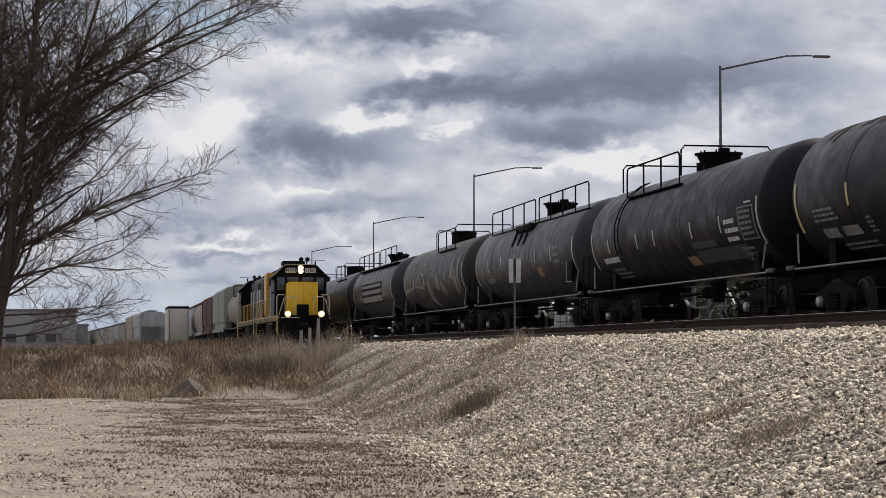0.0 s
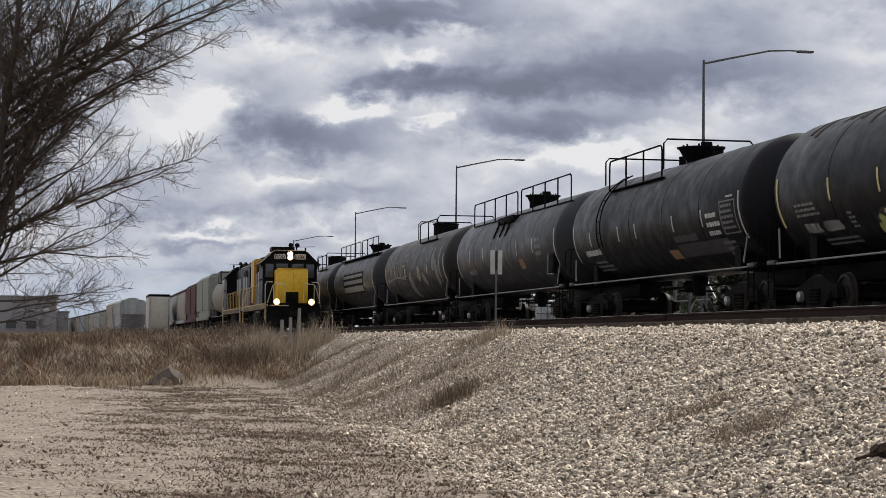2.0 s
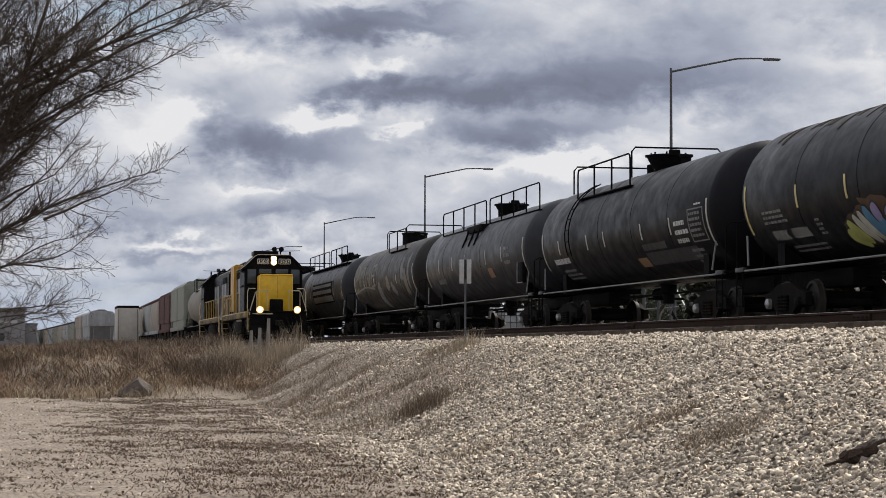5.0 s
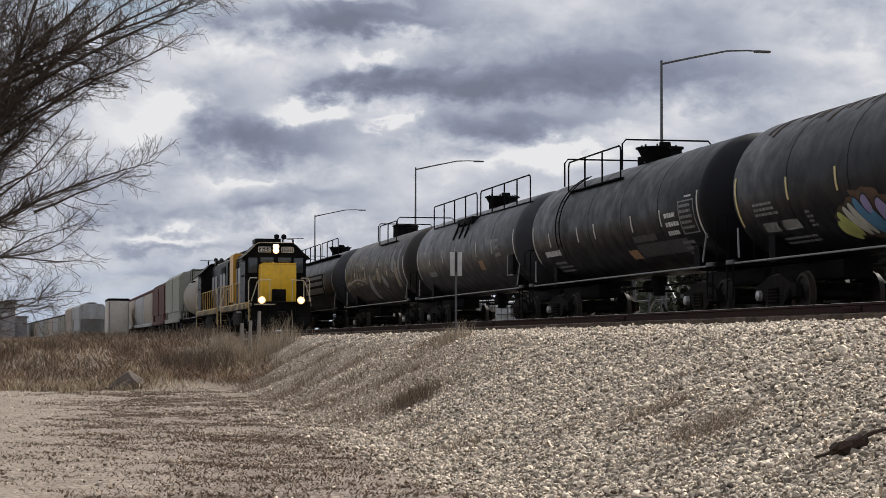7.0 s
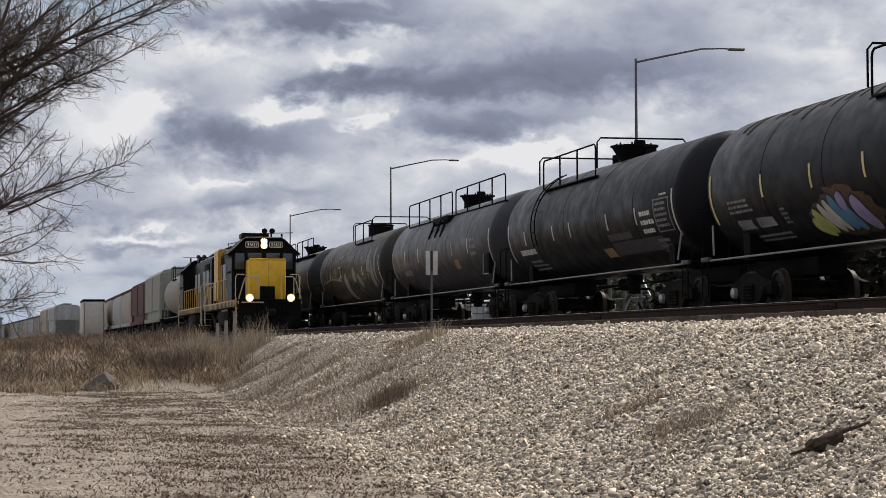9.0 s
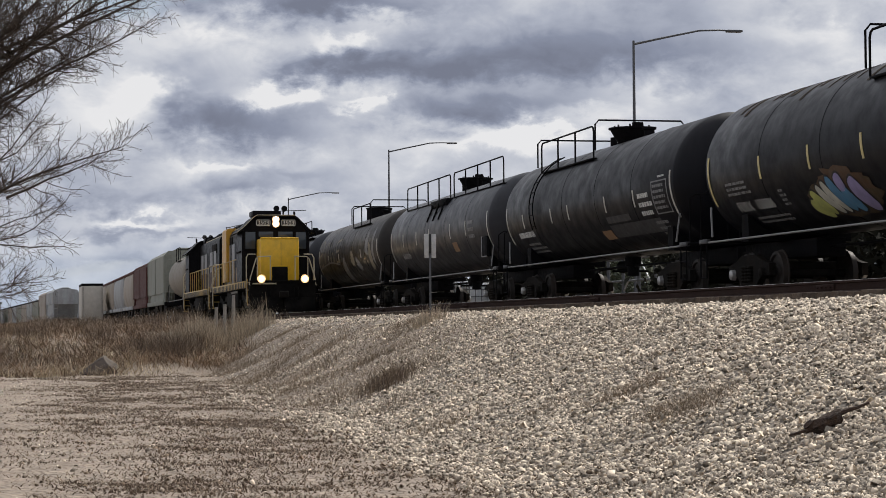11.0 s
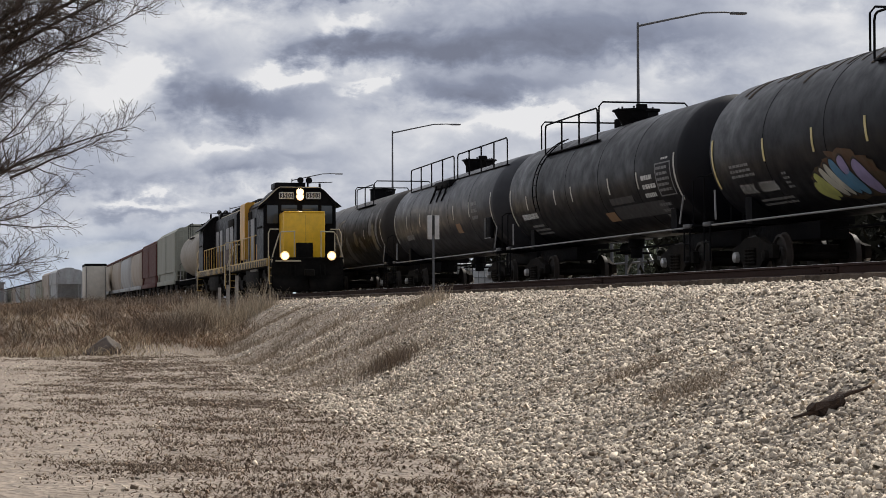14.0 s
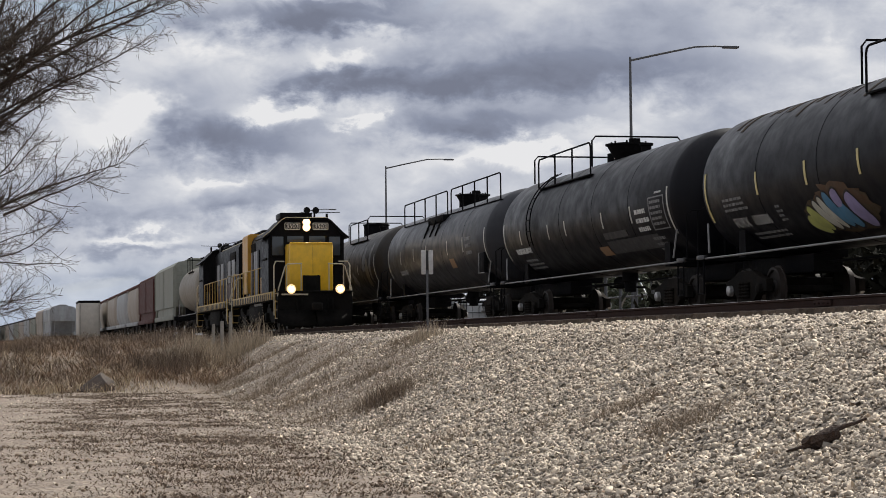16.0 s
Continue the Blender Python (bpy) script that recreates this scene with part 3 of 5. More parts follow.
    me = text_mesh(body, size)
    for v in me.vertices:
        v.co = shell_point(r, s - v.co.x, a + v.co.y, zc)
    me.materials.clear()
    me.materials.append(material)
    ob = new(name, me)
    ob.parent = parent
    return ob


def wheelset_bogie(parent, y, wheel_r=0.46, material=None):
    """A freight bogie: two side frames, springs, two wheelsets."""
    mat = material or m_bogie
    b = part("bogie", box(B(), -1.0, 1.0, y - 0.22, y + 0.22, 0.42, 0.72, 0.03), mat, parent, "grimy cast-steel bogie")
    for s in (-1, 1):
        o = [(y - 1.22, 0.40), (y - 1.22, 0.66), (y - 0.75, 0.74), (y - 0.45, 0.86), (y + 0.45, 0.86), (y + 0.75, 0.74), (y + 1.22, 0.66), (y + 1.22, 0.40), (y + 0.75, 0.42), (y + 0.42, 0.20), (y - 0.42, 0.20), (y - 0.75, 0.42)]
        part("side_frame", extrude(B(), o, s * 1.02 - 0.07, s * 1.02 + 0.07, "x"), mat, b)
        for k in (-0.18, 0.0, 0.18):
            coil = [(0.28 + 0.035 * j, 0.05 + 0.025 * (j % 2)) for j in range(11)]
            part("spring", lathe(B(), coil, "z", 8, (s * 1.13, y + k, 0)), mat, b)
    for k in (-0.89, 0.89):
        bm = tube(B(), [(-1.08, y + k, wheel_r), (1.08, y + k, wheel_r)], 0.08, 12)
        part("axle", bm, mat, b)
        for s in (-1, 1):
            w = lathe(B(), [(s * 0.69, wheel_r + 0.03), (s * 0.715, wheel_r + 0.03), (s * 0.72, wheel_r), (s * 0.82, wheel_r - 0.008), (s * 0.825, wheel_r - 0.07), (s * 0.78, wheel_r - 0.09), (s * 0.78, 0.18), (s * 0.83, 0.15), (s * 0.84, 0.02)], "x", 22, (0, y + k, wheel_r))
            part("wheel", w, m_wheel, b)
            part("bearing_cap", lathe(B(), [(s * 1.08, 0.12), (s * 1.17, 0.11), (s * 1.19, 0.08), (s * 1.20, 0.01)], "x", 14, (0, y + k, wheel_r)), m_tread if (k > 0) == (s < 0) else mat, b, "bright worn bearing cap" if (k > 0) == (s < 0) else "")


def coupler(parent, y, d):
    bm = box(B(), -0.14, 0.14, min(y, y + d * 0.55), max(y, y + d * 0.55), 0.78, 0.98, 0.02)
    box(bm, -0.22, 0.18, min(y + d * 0.5, y + d * 0.8), max(y + d * 0.5, y + d * 0.8), 0.72, 1.02, 0.05)
    part("coupler", bm, m_bogie, parent)


def railing(parent, x, y0, y1, z, h, posts, r=0.024, mat=None, name="railing"):
    """One hoop of handrail with upright posts along y."""
    c = 0.14
    bm = tube(B(), [(x, y0, z), (x, y0, z + h - c), (x, y0 + c * 0.3, z + h - c * 0.3), (x, y0 + c, z + h), (x, y1 - c, z + h), (x, y1 - c * 0.3, z + h - c * 0.3), (x, y1, z + h - c), (x, y1, z)], r, 8)
    for k in range(1, posts):
        y = y0 + (y1 - y0) * k / posts
        tube(bm, [(x, y, z), (x, y, z + h)], r * 1.1, 8)
    return part(name, bm, mat or m_tank_dark, parent)


def ladder(bm, x, y, z0, z1, w=0.42, r=0.018, along="y"):
    d = Vector((0, w / 2, 0)) if along == "y" else Vector((w / 2, 0, 0))
    p = Vector((x, y, 0))
    for s in (-1, 1):
        tube(bm, [p + s * d + Vector((0, 0, z0)), p + s * d + Vector((0, 0, z1))], r, 6)
    n = max(2, int((z1 - z0) / 0.36))
    for k in range(n + 1):
        z = z0 + (z1 - z0) * k / n
        tube(bm, [p - d + Vector((0, 0, z)), p + d + Vector((0, 0, z))], r, 6)
    return bm


def tank_car(label, y0, length, mat, loops, marks, R=1.55, dome="bowl", group="standing tank cars", ladder_at=None, hoops=(), rail_x=1.2, rail_z=0.45, both=True):
    """A tank car whose straight shell runs from y0 to y0 + length; the origin is at the rail heads under its middle."""
    mid = y0 + length / 2
    H = length / 2
    zc = 2.76
    t = thing("tank_car", label, "tank car", group, pose(SIDING, mid, RAIL))
    prof = [(-H - 0.62, 0.01), (-H - 0.60, 0.30 * R), (-H - 0.53, 0.55 * R), (-H - 0.40, 0.78 * R), (-H - 0.22, 0.92 * R), (-H - 0.08, 0.985 * R), (-H, R)]
    n = 5
    body = []
    for k in range(1, n):
        s = -H + length * k / n
        body += [(s - 0.03, R), (s - 0.025, R + 0.007), (s + 0.025, R + 0.007), (s + 0.03, R)]
    prof = prof + body + [(-s, r) for s, r in prof[::-1]]
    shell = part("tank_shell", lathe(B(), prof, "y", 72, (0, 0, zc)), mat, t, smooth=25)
    # saddles, stub sills, bogies, couplers, end platforms
    bc = H - 1.35
    for d in (-1, 1):
        bm = extrude(B(), [(-1.15, 1.15), (1.15, 1.15), (1.16, 1.72), (0.8, 1.50), (0.0, 1.30), (-0.8, 1.50), (-1.16, 1.72)], d * bc - 0.2, d * bc + 0.2)
        part("saddle", bm, m_tank_dark, t)
        part("stub_sill", box(B(), -0.32, 0.32, min(d * (bc - 1.9), d * (H + 0.95)), max(d * (bc - 1.9), d * (H + 0.95)), 0.78, 1.16, 0.02), m_tank_dark, t)
        wheelset_bogie(t, d * bc)
        coupler(t, d * (H + 0.9), d)
        part("end_platform", box(B(), -1.42, 1.42, min(d * (H + 0.35), d * (H + 0.85)), max(d * (H + 0.35), d * (H + 0.85)), 1.20, 1.25, 0.01), m_tank_dark, t)
        for s in (-1, 1):
            bm = B()
            tube(bm, [(s * 1.40, d * (H + 0.82), 1.25), (s * 1.40, d * (H + 0.82), 2.25), (s * 1.25, d * (H + 0.80), 2.35), (s * 0.5, d * (H + 0.80), 2.35), (s * 0.5, d * (H + 0.80), 1.25)], 0.018, 6)
            ladder(bm, s * 1.45, d * (H + 0.5), 0.42, 1.22, 0.40)
            part("end_handrail", bm, m_tank_dark, t)
        part("sill_step", box(B(), -1.47, -1.38, d * (H + 0.5) - 0.25, d * (H + 0.5) + 0.25, 1.17, 1.27, 0.01), m_grey_patch, t, "grey worn step plate")
        bm = tube(B(), [(-1.44, d * (H - 0.05), 1.30), (-1.40, d * (H + 0.12), 1.95)], 0.022, 6)
        part("grab_iron", bm, m_sill_pipe, t)
    bm = tube(B(), [(-1.42, -H - 0.3, 1.19), (-1.42, H + 0.3, 1.19)], 0.022, 8)
    part("side_handrail", bm, m_sill_pipe, t, "pale grey running handrail")
    bm = lathe(B(), [(1.22, 0.22), (1.0, 0.22), (0.98, 0.16), (0.72, 0.16), (0.70, 0.02)], "z", 16)
    tube(bm, [(-0.5, 0.25, 0.85), (0.5, 0.25, 0.85)], 0.03, 8)
    part("bottom_outlet", bm, m_tank_dark, t)
    bm = lathe(B(), [(-0.5, 0.16), (-0.5, 0.17), (0.5, 0.17), (0.5, 0.16)], "y", 16, (0.35, 1.7, 1.02))
    tube(bm, [(0.35, 1.7, 1.02), (0.1, 3.6, 0.95)], 0.022, 6)
    tube(bm, [(0.0, -H + 1, 0.98), (0.0, H - 1, 0.98)], 0.03, 6)
    part("brake_rigging", bm, m_tank_dark, t)
    # manway with its platform and hoops
    top = zc + R
    if dome == "bowl":
        prof = [(top - 0.12, 0.36), (top + 0.02, 0.38), (top + 0.10, 0.45), (top + 0.28, 0.55), (top + 0.34, 0.58), (top + 0.35, 0.63), (top + 0.39, 0.63), (top + 0.40, 0.54), (top + 0.43, 0.02)]
    else:
        prof = [(top - 0.12, 0.56), (top + 0.38, 0.56), (top + 0.40, 0.60), (top + 0.45, 0.60), (top + 0.48, 0.48), (top + 0.50, 0.02)]
    dm = part("manway_dome", lathe(B(), prof, "z", 28), m_tank_dark, t)
    part("hatch_hinge", box(B(), -0.14, 0.14, -0.62, -0.46, top + 0.38, top + 0.50, 0.02), m_tank_dark, dm)
    for k in range(8):
        a = math.pi * (k + 0.5) / 4
        part("hatch_bolt", tube(B(), [(0.46 * math.cos(a), 0.46 * math.sin(a), top + 0.40), (0.46 * math.cos(a), 0.46 * math.sin(a), top + 0.46)], 0.025, 6), m_tank_dark, dm)
    bm = lathe(B(), [(top - 0.1, 0.14), (top + 0.22, 0.14), (top + 0.24, 0.19), (top + 0.30, 0.19), (top + 0.32, 0.02)], "z", 14, (0.1, -1.25, 0))
    part("relief_valve", bm, m_tank_dark, t)
    part("vent_cap", lathe(B(), [(top - 0.1, 0.10), (top + 0.25, 0.10), (top + 0.27, 0.02)], "z", 12, (-0.1, 1.35, 0)), m_tank_dark, t)
    lo, hi = min(l[0] for l in loops) - mid, max(l[1] for l in loops) - mid
    for s in (-1, 1) if both else (-1,):
        # a narrow grating on brackets, hugging the shell, with its hoops of rail
        x, deck_z = s * (rail_x - 0.20), top - rail_z
        bm = box(B(), x - 0.22, x + 0.22, lo, hi, deck_z - 0.04, deck_z, 0.008)
        drop = zc + math.sqrt(R * R - (rail_x - 0.1) ** 2)
        for k in range(int((hi - lo) / 0.9) + 1):
            y = min(lo + 0.1 + 0.9 * k, hi - 0.1)
            tube(bm, [(s * (rail_x - 0.06), y, deck_z - 0.02), (s * (rail_x - 0.1), y, drop - 0.03)], 0.02, 6)
        part("walkway", bm, m_tank_dark, t)
        for a, b in loops:
            railing(t, s * rail_x, a - mid, b - mid, deck_z, 0.84, max(2, round((b - a) / 1.9)))
    for y in hoops:
        y -= mid
        part("end_hoop", tube(B(), [(-1.24, y, top - 0.29), (-1.24, y, top + 0.40), (-1.14, y, top + 0.52), (1.14, y, top + 0.52), (1.24, y, top + 0.40), (1.24, y, top - 0.29)], 0.024, 8), m_tank_dark, t)
    if ladder_at is not None:
        la = ladder_at - mid
        bm = B()
        for s in (-0.21, 0.21):
            tube(bm, [shell_point(R + 0.10, la + s, a, zc) for a in np.linspace(-0.6, 1.9, 12)], 0.018, 6)
        for a in np.linspace(-0.5, 1.8, 8):
            tube(bm, [shell_point(R + 0.10, la - 0.21, a, zc), shell_point(R + 0.10, la + 0.21, a, zc)], 0.016, 6)
        part("side_ladder", bm, m_tank_dark, t)
    for kind, mt, name, lab, *v in marks:
        if kind == "bar":
            part(name, shell_patch(B(), R + 0.012, zc, v[0] - mid, v[1] - mid, v[2], v[3]), mt, t, lab)
        elif kind == "raised":
            part(name, shell_patch(B(), R + 0.018, zc, v[0] - mid, v[1] - mid, v[2], v[3]), mt, t, lab)
        elif kind == "stroke":
            part(name, shell_stroke(B(), R + 0.015, zc, [(y - mid, a) for y, a in v[0]], v[1]), mt, t, lab)
        elif kind == "lines":
            # rows of unreadable small print
            y, a, wide, tall, rows = v
            bm = B()
            rng = random.Random(int(y * 10))
            for k in range(rows):
                s = y - mid
                end = y - mid - wide * rng.uniform(0.75, 1.0)
                while s > end:
                    w = rng.uniform(0.07, 0.22)
                    shell_patch(bm, R + 0.012, zc, max(s - w, end), s, a - tall * k / rows - tall / rows * 0.5, a - tall * k / rows)
                    s -= w + 0.05
            part(name, bm, mt, t, lab)["kind"] = "stuff"
        elif kind == "text":
            shell_text(v[0], v[1], R + 0.012, zc, v[2] - mid, v[3], mt, t, name)
        elif kind == "blob":
            y, a, rs, ra, tilt, lift, wob, pw = v
            part(name, shell_blob(B(), R + lift, zc, y - mid, a, rs, ra, tilt, pw, wob, int(y * 7)), mt, t, lab)
    return t


def side_platform(car, y, length):
    """A dark step box below the walkway, with slanting bars down the shell."""
    z = 2.76 + 1.55
    bm = box(B(), -1.32, -1.00, y - length / 2, y + length / 2, z - 0.62, z - 0.38, 0.02)
    for k in (-0.42, -0.05, 0.35):
        tube(bm, [(-1.30, y + k * length, z - 0.50), (-1.50, y + k * length + 0.25, z - 1.12)], 0.035, 6)
    part("side_platform", bm, m_tank_dark, car, "black step platform on the flank")
    bm = box(B(), -1.52, -1.40, -8.3, -7.6, 1.62, 2.28, 0.02)
    part("placard_holder", bm, m_tank_dark, car, "black placard holder with pale edges")
    bm = tube(B(), [(-1.53, -7.6, 2.28), (-1.53, -7.6, 1.62), (-1.53, -8.3, 1.62)], 0.022, 6)
    part("holder_edge", bm, m_sill_pipe, car)


def stripes(y0, length, n, mt, a0=-0.5, a1=-0.05):
    out = [("bar", mt, "reflector_strip", "", y0 + 0.10, y0 + 0.17, a0 - 0.35, a1 + 0.35), ("bar", mt, "reflector_strip", "", y0 + length - 0.17, y0 + length - 0.10, a0 - 0.35, a1 + 0.35)]
    for k in range(1, n):
        y = y0 + length * k / n
        out.append(("bar", mt, "reflector_strip", "", y - 0.04, y + 0.04, a0, a1))
    return out


def hopper_car(name, label, mat, length=15.6, height_m=4.55, panels=2, group="moving freight cars", curved=False, roof=None, lo=1.85):
    """A covered hopper: smooth body over sloped chutes, struts at the ends, roof walk. The origin is at the rail heads under its middle."""
    t = thing(name, label, "hopper car", group)
    H = length / 2
    hi = height_m
    if curved:
        lo = 1.18
        side = [(-1.22, lo), (-1.42, lo + 0.45), (-1.56, lo + 1.1), (-1.58, (lo + hi) / 2 + 0.2), (-1.50, hi - 0.55), (-1.25, hi - 0.18), (-0.7, hi)]
    else:
        side = [(-1.5, lo), (-1.5, hi - 0.35), (-1.2, hi - 0.06), (-0.6, hi)]
    side = side + [(-x, z) for x, z in side[::-1]]
    e = 0.45
    if curved:
        bm = B()
        rows = [[bm.verts.new((x * k, y, z)) for x, z in side] for y, k in ((-H + 1.0, 0.66), (-H + 1.25, 0.86), (-H + 1.9, 0.98), (-H + 2.8, 1.0), (H - 2.8, 1.0), (H - 1.9, 0.98), (H - 1.25, 0.86), (H - 1.0, 0.66))]
        for p, q in zip(rows, rows[1:]):
            for k in range(len(side)):
                j = (k + 1) % len(side)
                bm.faces.new((p[k], p[j], q[j], q[k]))
        bm.faces.new(rows[0])
        bm.faces.new(rows[-1][::-1])
        bmesh.ops.recalc_face_normals(bm, faces=bm.faces[:])
        part("body", bm, mat, t, smooth=30)
    else:
        part("body", extrude(B(), side, -H + e, H - e), mat, t, smooth=30)
    if not curved:
        belly = [(-H + 2.4, 1.12), (H - 2.4, 1.12), (H - 1.0, lo - 0.004), (-H + 1.0, lo - 0.004)]
        part("belly", extrude(B(), belly, -1.42, 1.42, "x"), mat, t)
    for d in (-1, 1):
        for s in (-1, 1):
            bm = B()
            box(bm, s * 1.42 - 0.05, s * 1.42 + 0.05, d * (H - 0.5) - 0.06, d * (H - 0.5) + 0.06, 1.1, lo + 0.1)
            tube(bm, [(s * 1.46, d * (H - 0.5), 1.2), (s * 1.46, d * (H - 1.5), lo + 0.05)], 0.06, 6)
            tube(bm, [(s * 1.46, d * (H - 1.2), 1.2), (s * 1.46, d * (H - 2.2), lo + 0.05)], 0.06, 6)
            ladder(bm, s * 1.2, d * (H - 0.28), 1.2, hi - 0.3, 0.4, 0.02, "x")
            part("end_frame", bm, mat, t)
        part("end_sill", box(B(), -1.5, 1.5, d * (H - 0.35) - 0.2, d * (H - 0.35) + 0.2, 0.95, 1.22, 0.02), m_tank_dark, t)
        wheelset_bogie(t, d * (H - 1.9))
        coupler(t, d * (H - 0.2), d)
    for s in (-1, 1):
        part("side_sill", box(B(), s * 1.5 - 0.07, s * 1.5 + 0.07, -H + 0.7, H - 0.7, 1.02, 1.32, 0.01), m_hop_blue if curved else mat, t, "pale dusty side sill" if curved else "")
        if not curved:
            for k in range(panels + 1):
                y = -H + 0.6 + (length - 1.2) * k / panels
                part("rib", box(B(), s * 1.5 - 0.05, s * 1.5 + 0.05, y - 0.08, y + 0.08, lo, hi - 0.36, 0.01), mat, t)
        if roof:
            part("eave", tube(B(), [(s * 1.34, -H + 0.5, hi - 0.20), (s * 1.34, H - 0.5, hi - 0.20)], 0.13, 6), roof, t, "rust-red roof edge")
    for k in range(3):
        y = (k - 1) * (length - 4.2) / 3
        o = [(y - 1.7, 1.15), (y - 0.5, 0.42), (y + 0.5, 0.42), (y + 1.7, 1.15)]
        part("chute", extrude(B(), o, -1.15, 1.15, "x"), m_tank_dark, t)
    part("roof_walk", box(B(), -0.55, 0.55, -H + 0.5, H - 0.5, hi + 0.06, hi + 0.14, 0.01), roof or mat, t)
    for k in range(6):
        y = -H + 2.2 + (length - 4.4) * k / 5
        part("roof_hatch", box(B(), -0.4, 0.4, y - 0.6, y + 0.6, hi + 0.12, hi + 0.22, 0.03), roof or mat, t)
    return t


# ---- locomotives ----
def hood(bm, w, z0, z1, y0, y1, ch=0.28):
    return extrude(bm, [(-w, z0), (-w, z1 - ch), (-w + ch * 0.35, z1 - ch * 0.35), (-w + ch, z1), (w - ch, z1), (w - ch * 0.35, z1 - ch * 0.35), (w, z1 - ch), (w, z0)], y0, y1)


def flat_text(body, size, m, material, parent, name):
    me = text_mesh(body, size)
    xs = [v.co.x for v in me.vertices]
    c = (min(xs) + max(xs)) / 2
    for v in me.vertices:
        v.co.x -= c
    me.materials.clear()
    me.materials.append(material)
    ob = new(name, me)
    ob.parent = parent
    ob.matrix_local = m
    return ob


def locomotive(label, lit, grey_doors):
    """A four-axle road switcher, cab and short nose towards -y; origin at the rail heads under its front platform edge."""
    t = thing("diesel_locomotive", label, "locomotive", "two diesel locomotives")
    L = 17.4
    deck = 1.50
    part("underframe", box(B(), -1.50, 1.50, 0.05, L - 0.05, 1.15, deck, 0.02), m_under, t)
    for s in (-1, 1):
        sill = part("side_sill", box(B(), s * 1.53 - 0.035, s * 1.53 + 0.035, 1.3, L - 1.3, 1.20, deck + 0.02, 0.01), m_orange, t, "grimy yellow side sill")
        for k in range(22):
            y = 1.6 + 0.68 * k
            part("stripe", box(B(), s * 1.572 - 0.004, s * 1.572 + 0.004, y, y + 0.34, 1.20, 1.46), m_black, sill)
    # short nose with bevelled corners
    bm = box(B(), -0.89, 0.89, 0.95, 2.4, deck, 3.47, 0.10)
    nose = part("short_nose", bm, m_yellow, t, "yellow painted short nose")
    part("nose_hatch", box(B(), -0.36, 0.36, 0.915, 0.96, deck, 2.16, 0.03), m_under, nose, "dark sand hatch")
    part("nose_cap", box(B(), -0.87, 0.87, 0.935, 1.04, 3.42, 3.485, 0.02), m_yellow, nose, "worn top edge")
    bm = B()
    tube(bm, [(0.06, 0.945, 2.2), (0.06, 0.945, 3.38)], 0.010, 5)
    part("door_seam", bm, m_orange, nose)
    # cab
    roof = [(-1.56, deck), (-1.56, 3.74), (-1.42, 3.94), (-1.04, 4.42), (-0.86, 4.51), (0.86, 4.51), (1.04, 4.42), (1.42, 3.94), (1.56, 3.74), (1.56, deck)]
    cab = part("cab", extrude(B(), roof, 2.4, 4.8), m_black, t, "black cab")
    rf = [(-1.80, 3.76), (-1.52, 3.98), (-1.02, 4.47), (-0.86, 4.56), (0.86, 4.56), (1.02, 4.47), (1.52, 3.98), (1.80, 3.76), (1.74, 3.73), (1.44, 3.90), (1.03, 4.42), (0.86, 4.50), (-0.86, 4.50), (-1.03, 4.42), (-1.44, 3.90), (-1.74, 3.73)]
    part("cab_roof", extrude(B(), rf, 2.25, 4.95), m_black, cab, "black cab roof with a pale edge")
    part("roof_edge", tube(B(), [(x, 2.25, z + 0.01) for x, z in rf[:5]], 0.018, 6), m_rail_pipe, cab, "pale roof edge")
    for s in (-1, 1):
        w = part("front_window", box(B(), s * 1.17 - 0.24, s * 1.17 + 0.24, 2.375, 2.405, 3.02, 3.80, 0.02), m_cab_glass, cab)
        bm = B()
        box(bm, s * 1.17 - 0.28, s * 1.17 + 0.28, 2.36, 2.40, 2.97, 3.02)
        box(bm, s * 1.17 - 0.28, s * 1.17 - 0.24, 2.36, 2.40, 2.97, 3.82)
        box(bm, s * 1.17 + 0.24, s * 1.17 + 0.28, 2.36, 2.40, 2.97, 3.82)
        part("window_frame", bm, m_under, w)
        part("centre_window", box(B(), s * 0.45 - 0.34, s * 0.45 + 0.34, 2.38, 2.404, 3.56, 3.82, 0.02), m_cab_glass, cab)
        part("side_window", box(B(), s * 1.525 - 0.012, s * 1.525 + 0.012, 2.8, 4.4, 2.95, 3.62, 0.02), m_cab_glass, cab)
        part("arm_rest", box(B(), s * 1.56 - 0.04, s * 1.56 + 0.04, 2.8, 4.4, 2.86, 2.94, 0.01), m_under, cab)
        nb = part("number_board", box(B(), s * 0.58 - 0.32, s * 0.58 + 0.32, 2.30, 2.38, 4.08, 4.36, 0.04), m_board, cab, "black number board with white figures")
        bm = B()
        for z in (4.085, 4.345):
            tube(bm, [(s * 0.58 - 0.30, 2.297, z), (s * 0.58 + 0.30, 2.297, z)], 0.014, 6)
        for x in (-0.31, 0.31):
            tube(bm, [(s * 0.58 + x, 2.297, 4.10), (s * 0.58 + x, 2.297, 4.33)], 0.014, 6)
        part("board_edge", bm, m_board_white, nb, "white edge")
        flat_text("3503", 0.27, pose(s * 0.58, 2.295, 4.125, 90, 0, 0), m_board_white, nb, "road_number")
    part("lamp_housing", box(B(), -0.22, 0.22, 2.28, 2.40, 3.98, 4.54, 0.04), m_black, cab)
    for z in (4.17, 4.38):
        h = part("headlight", lathe(B(), [(2.275, 0.01), (2.26, 0.09), (2.27, 0.115), (2.30, 0.12)], "y", 20, (0, 0, z)), m_lamp if lit else m_cab_glass, cab)
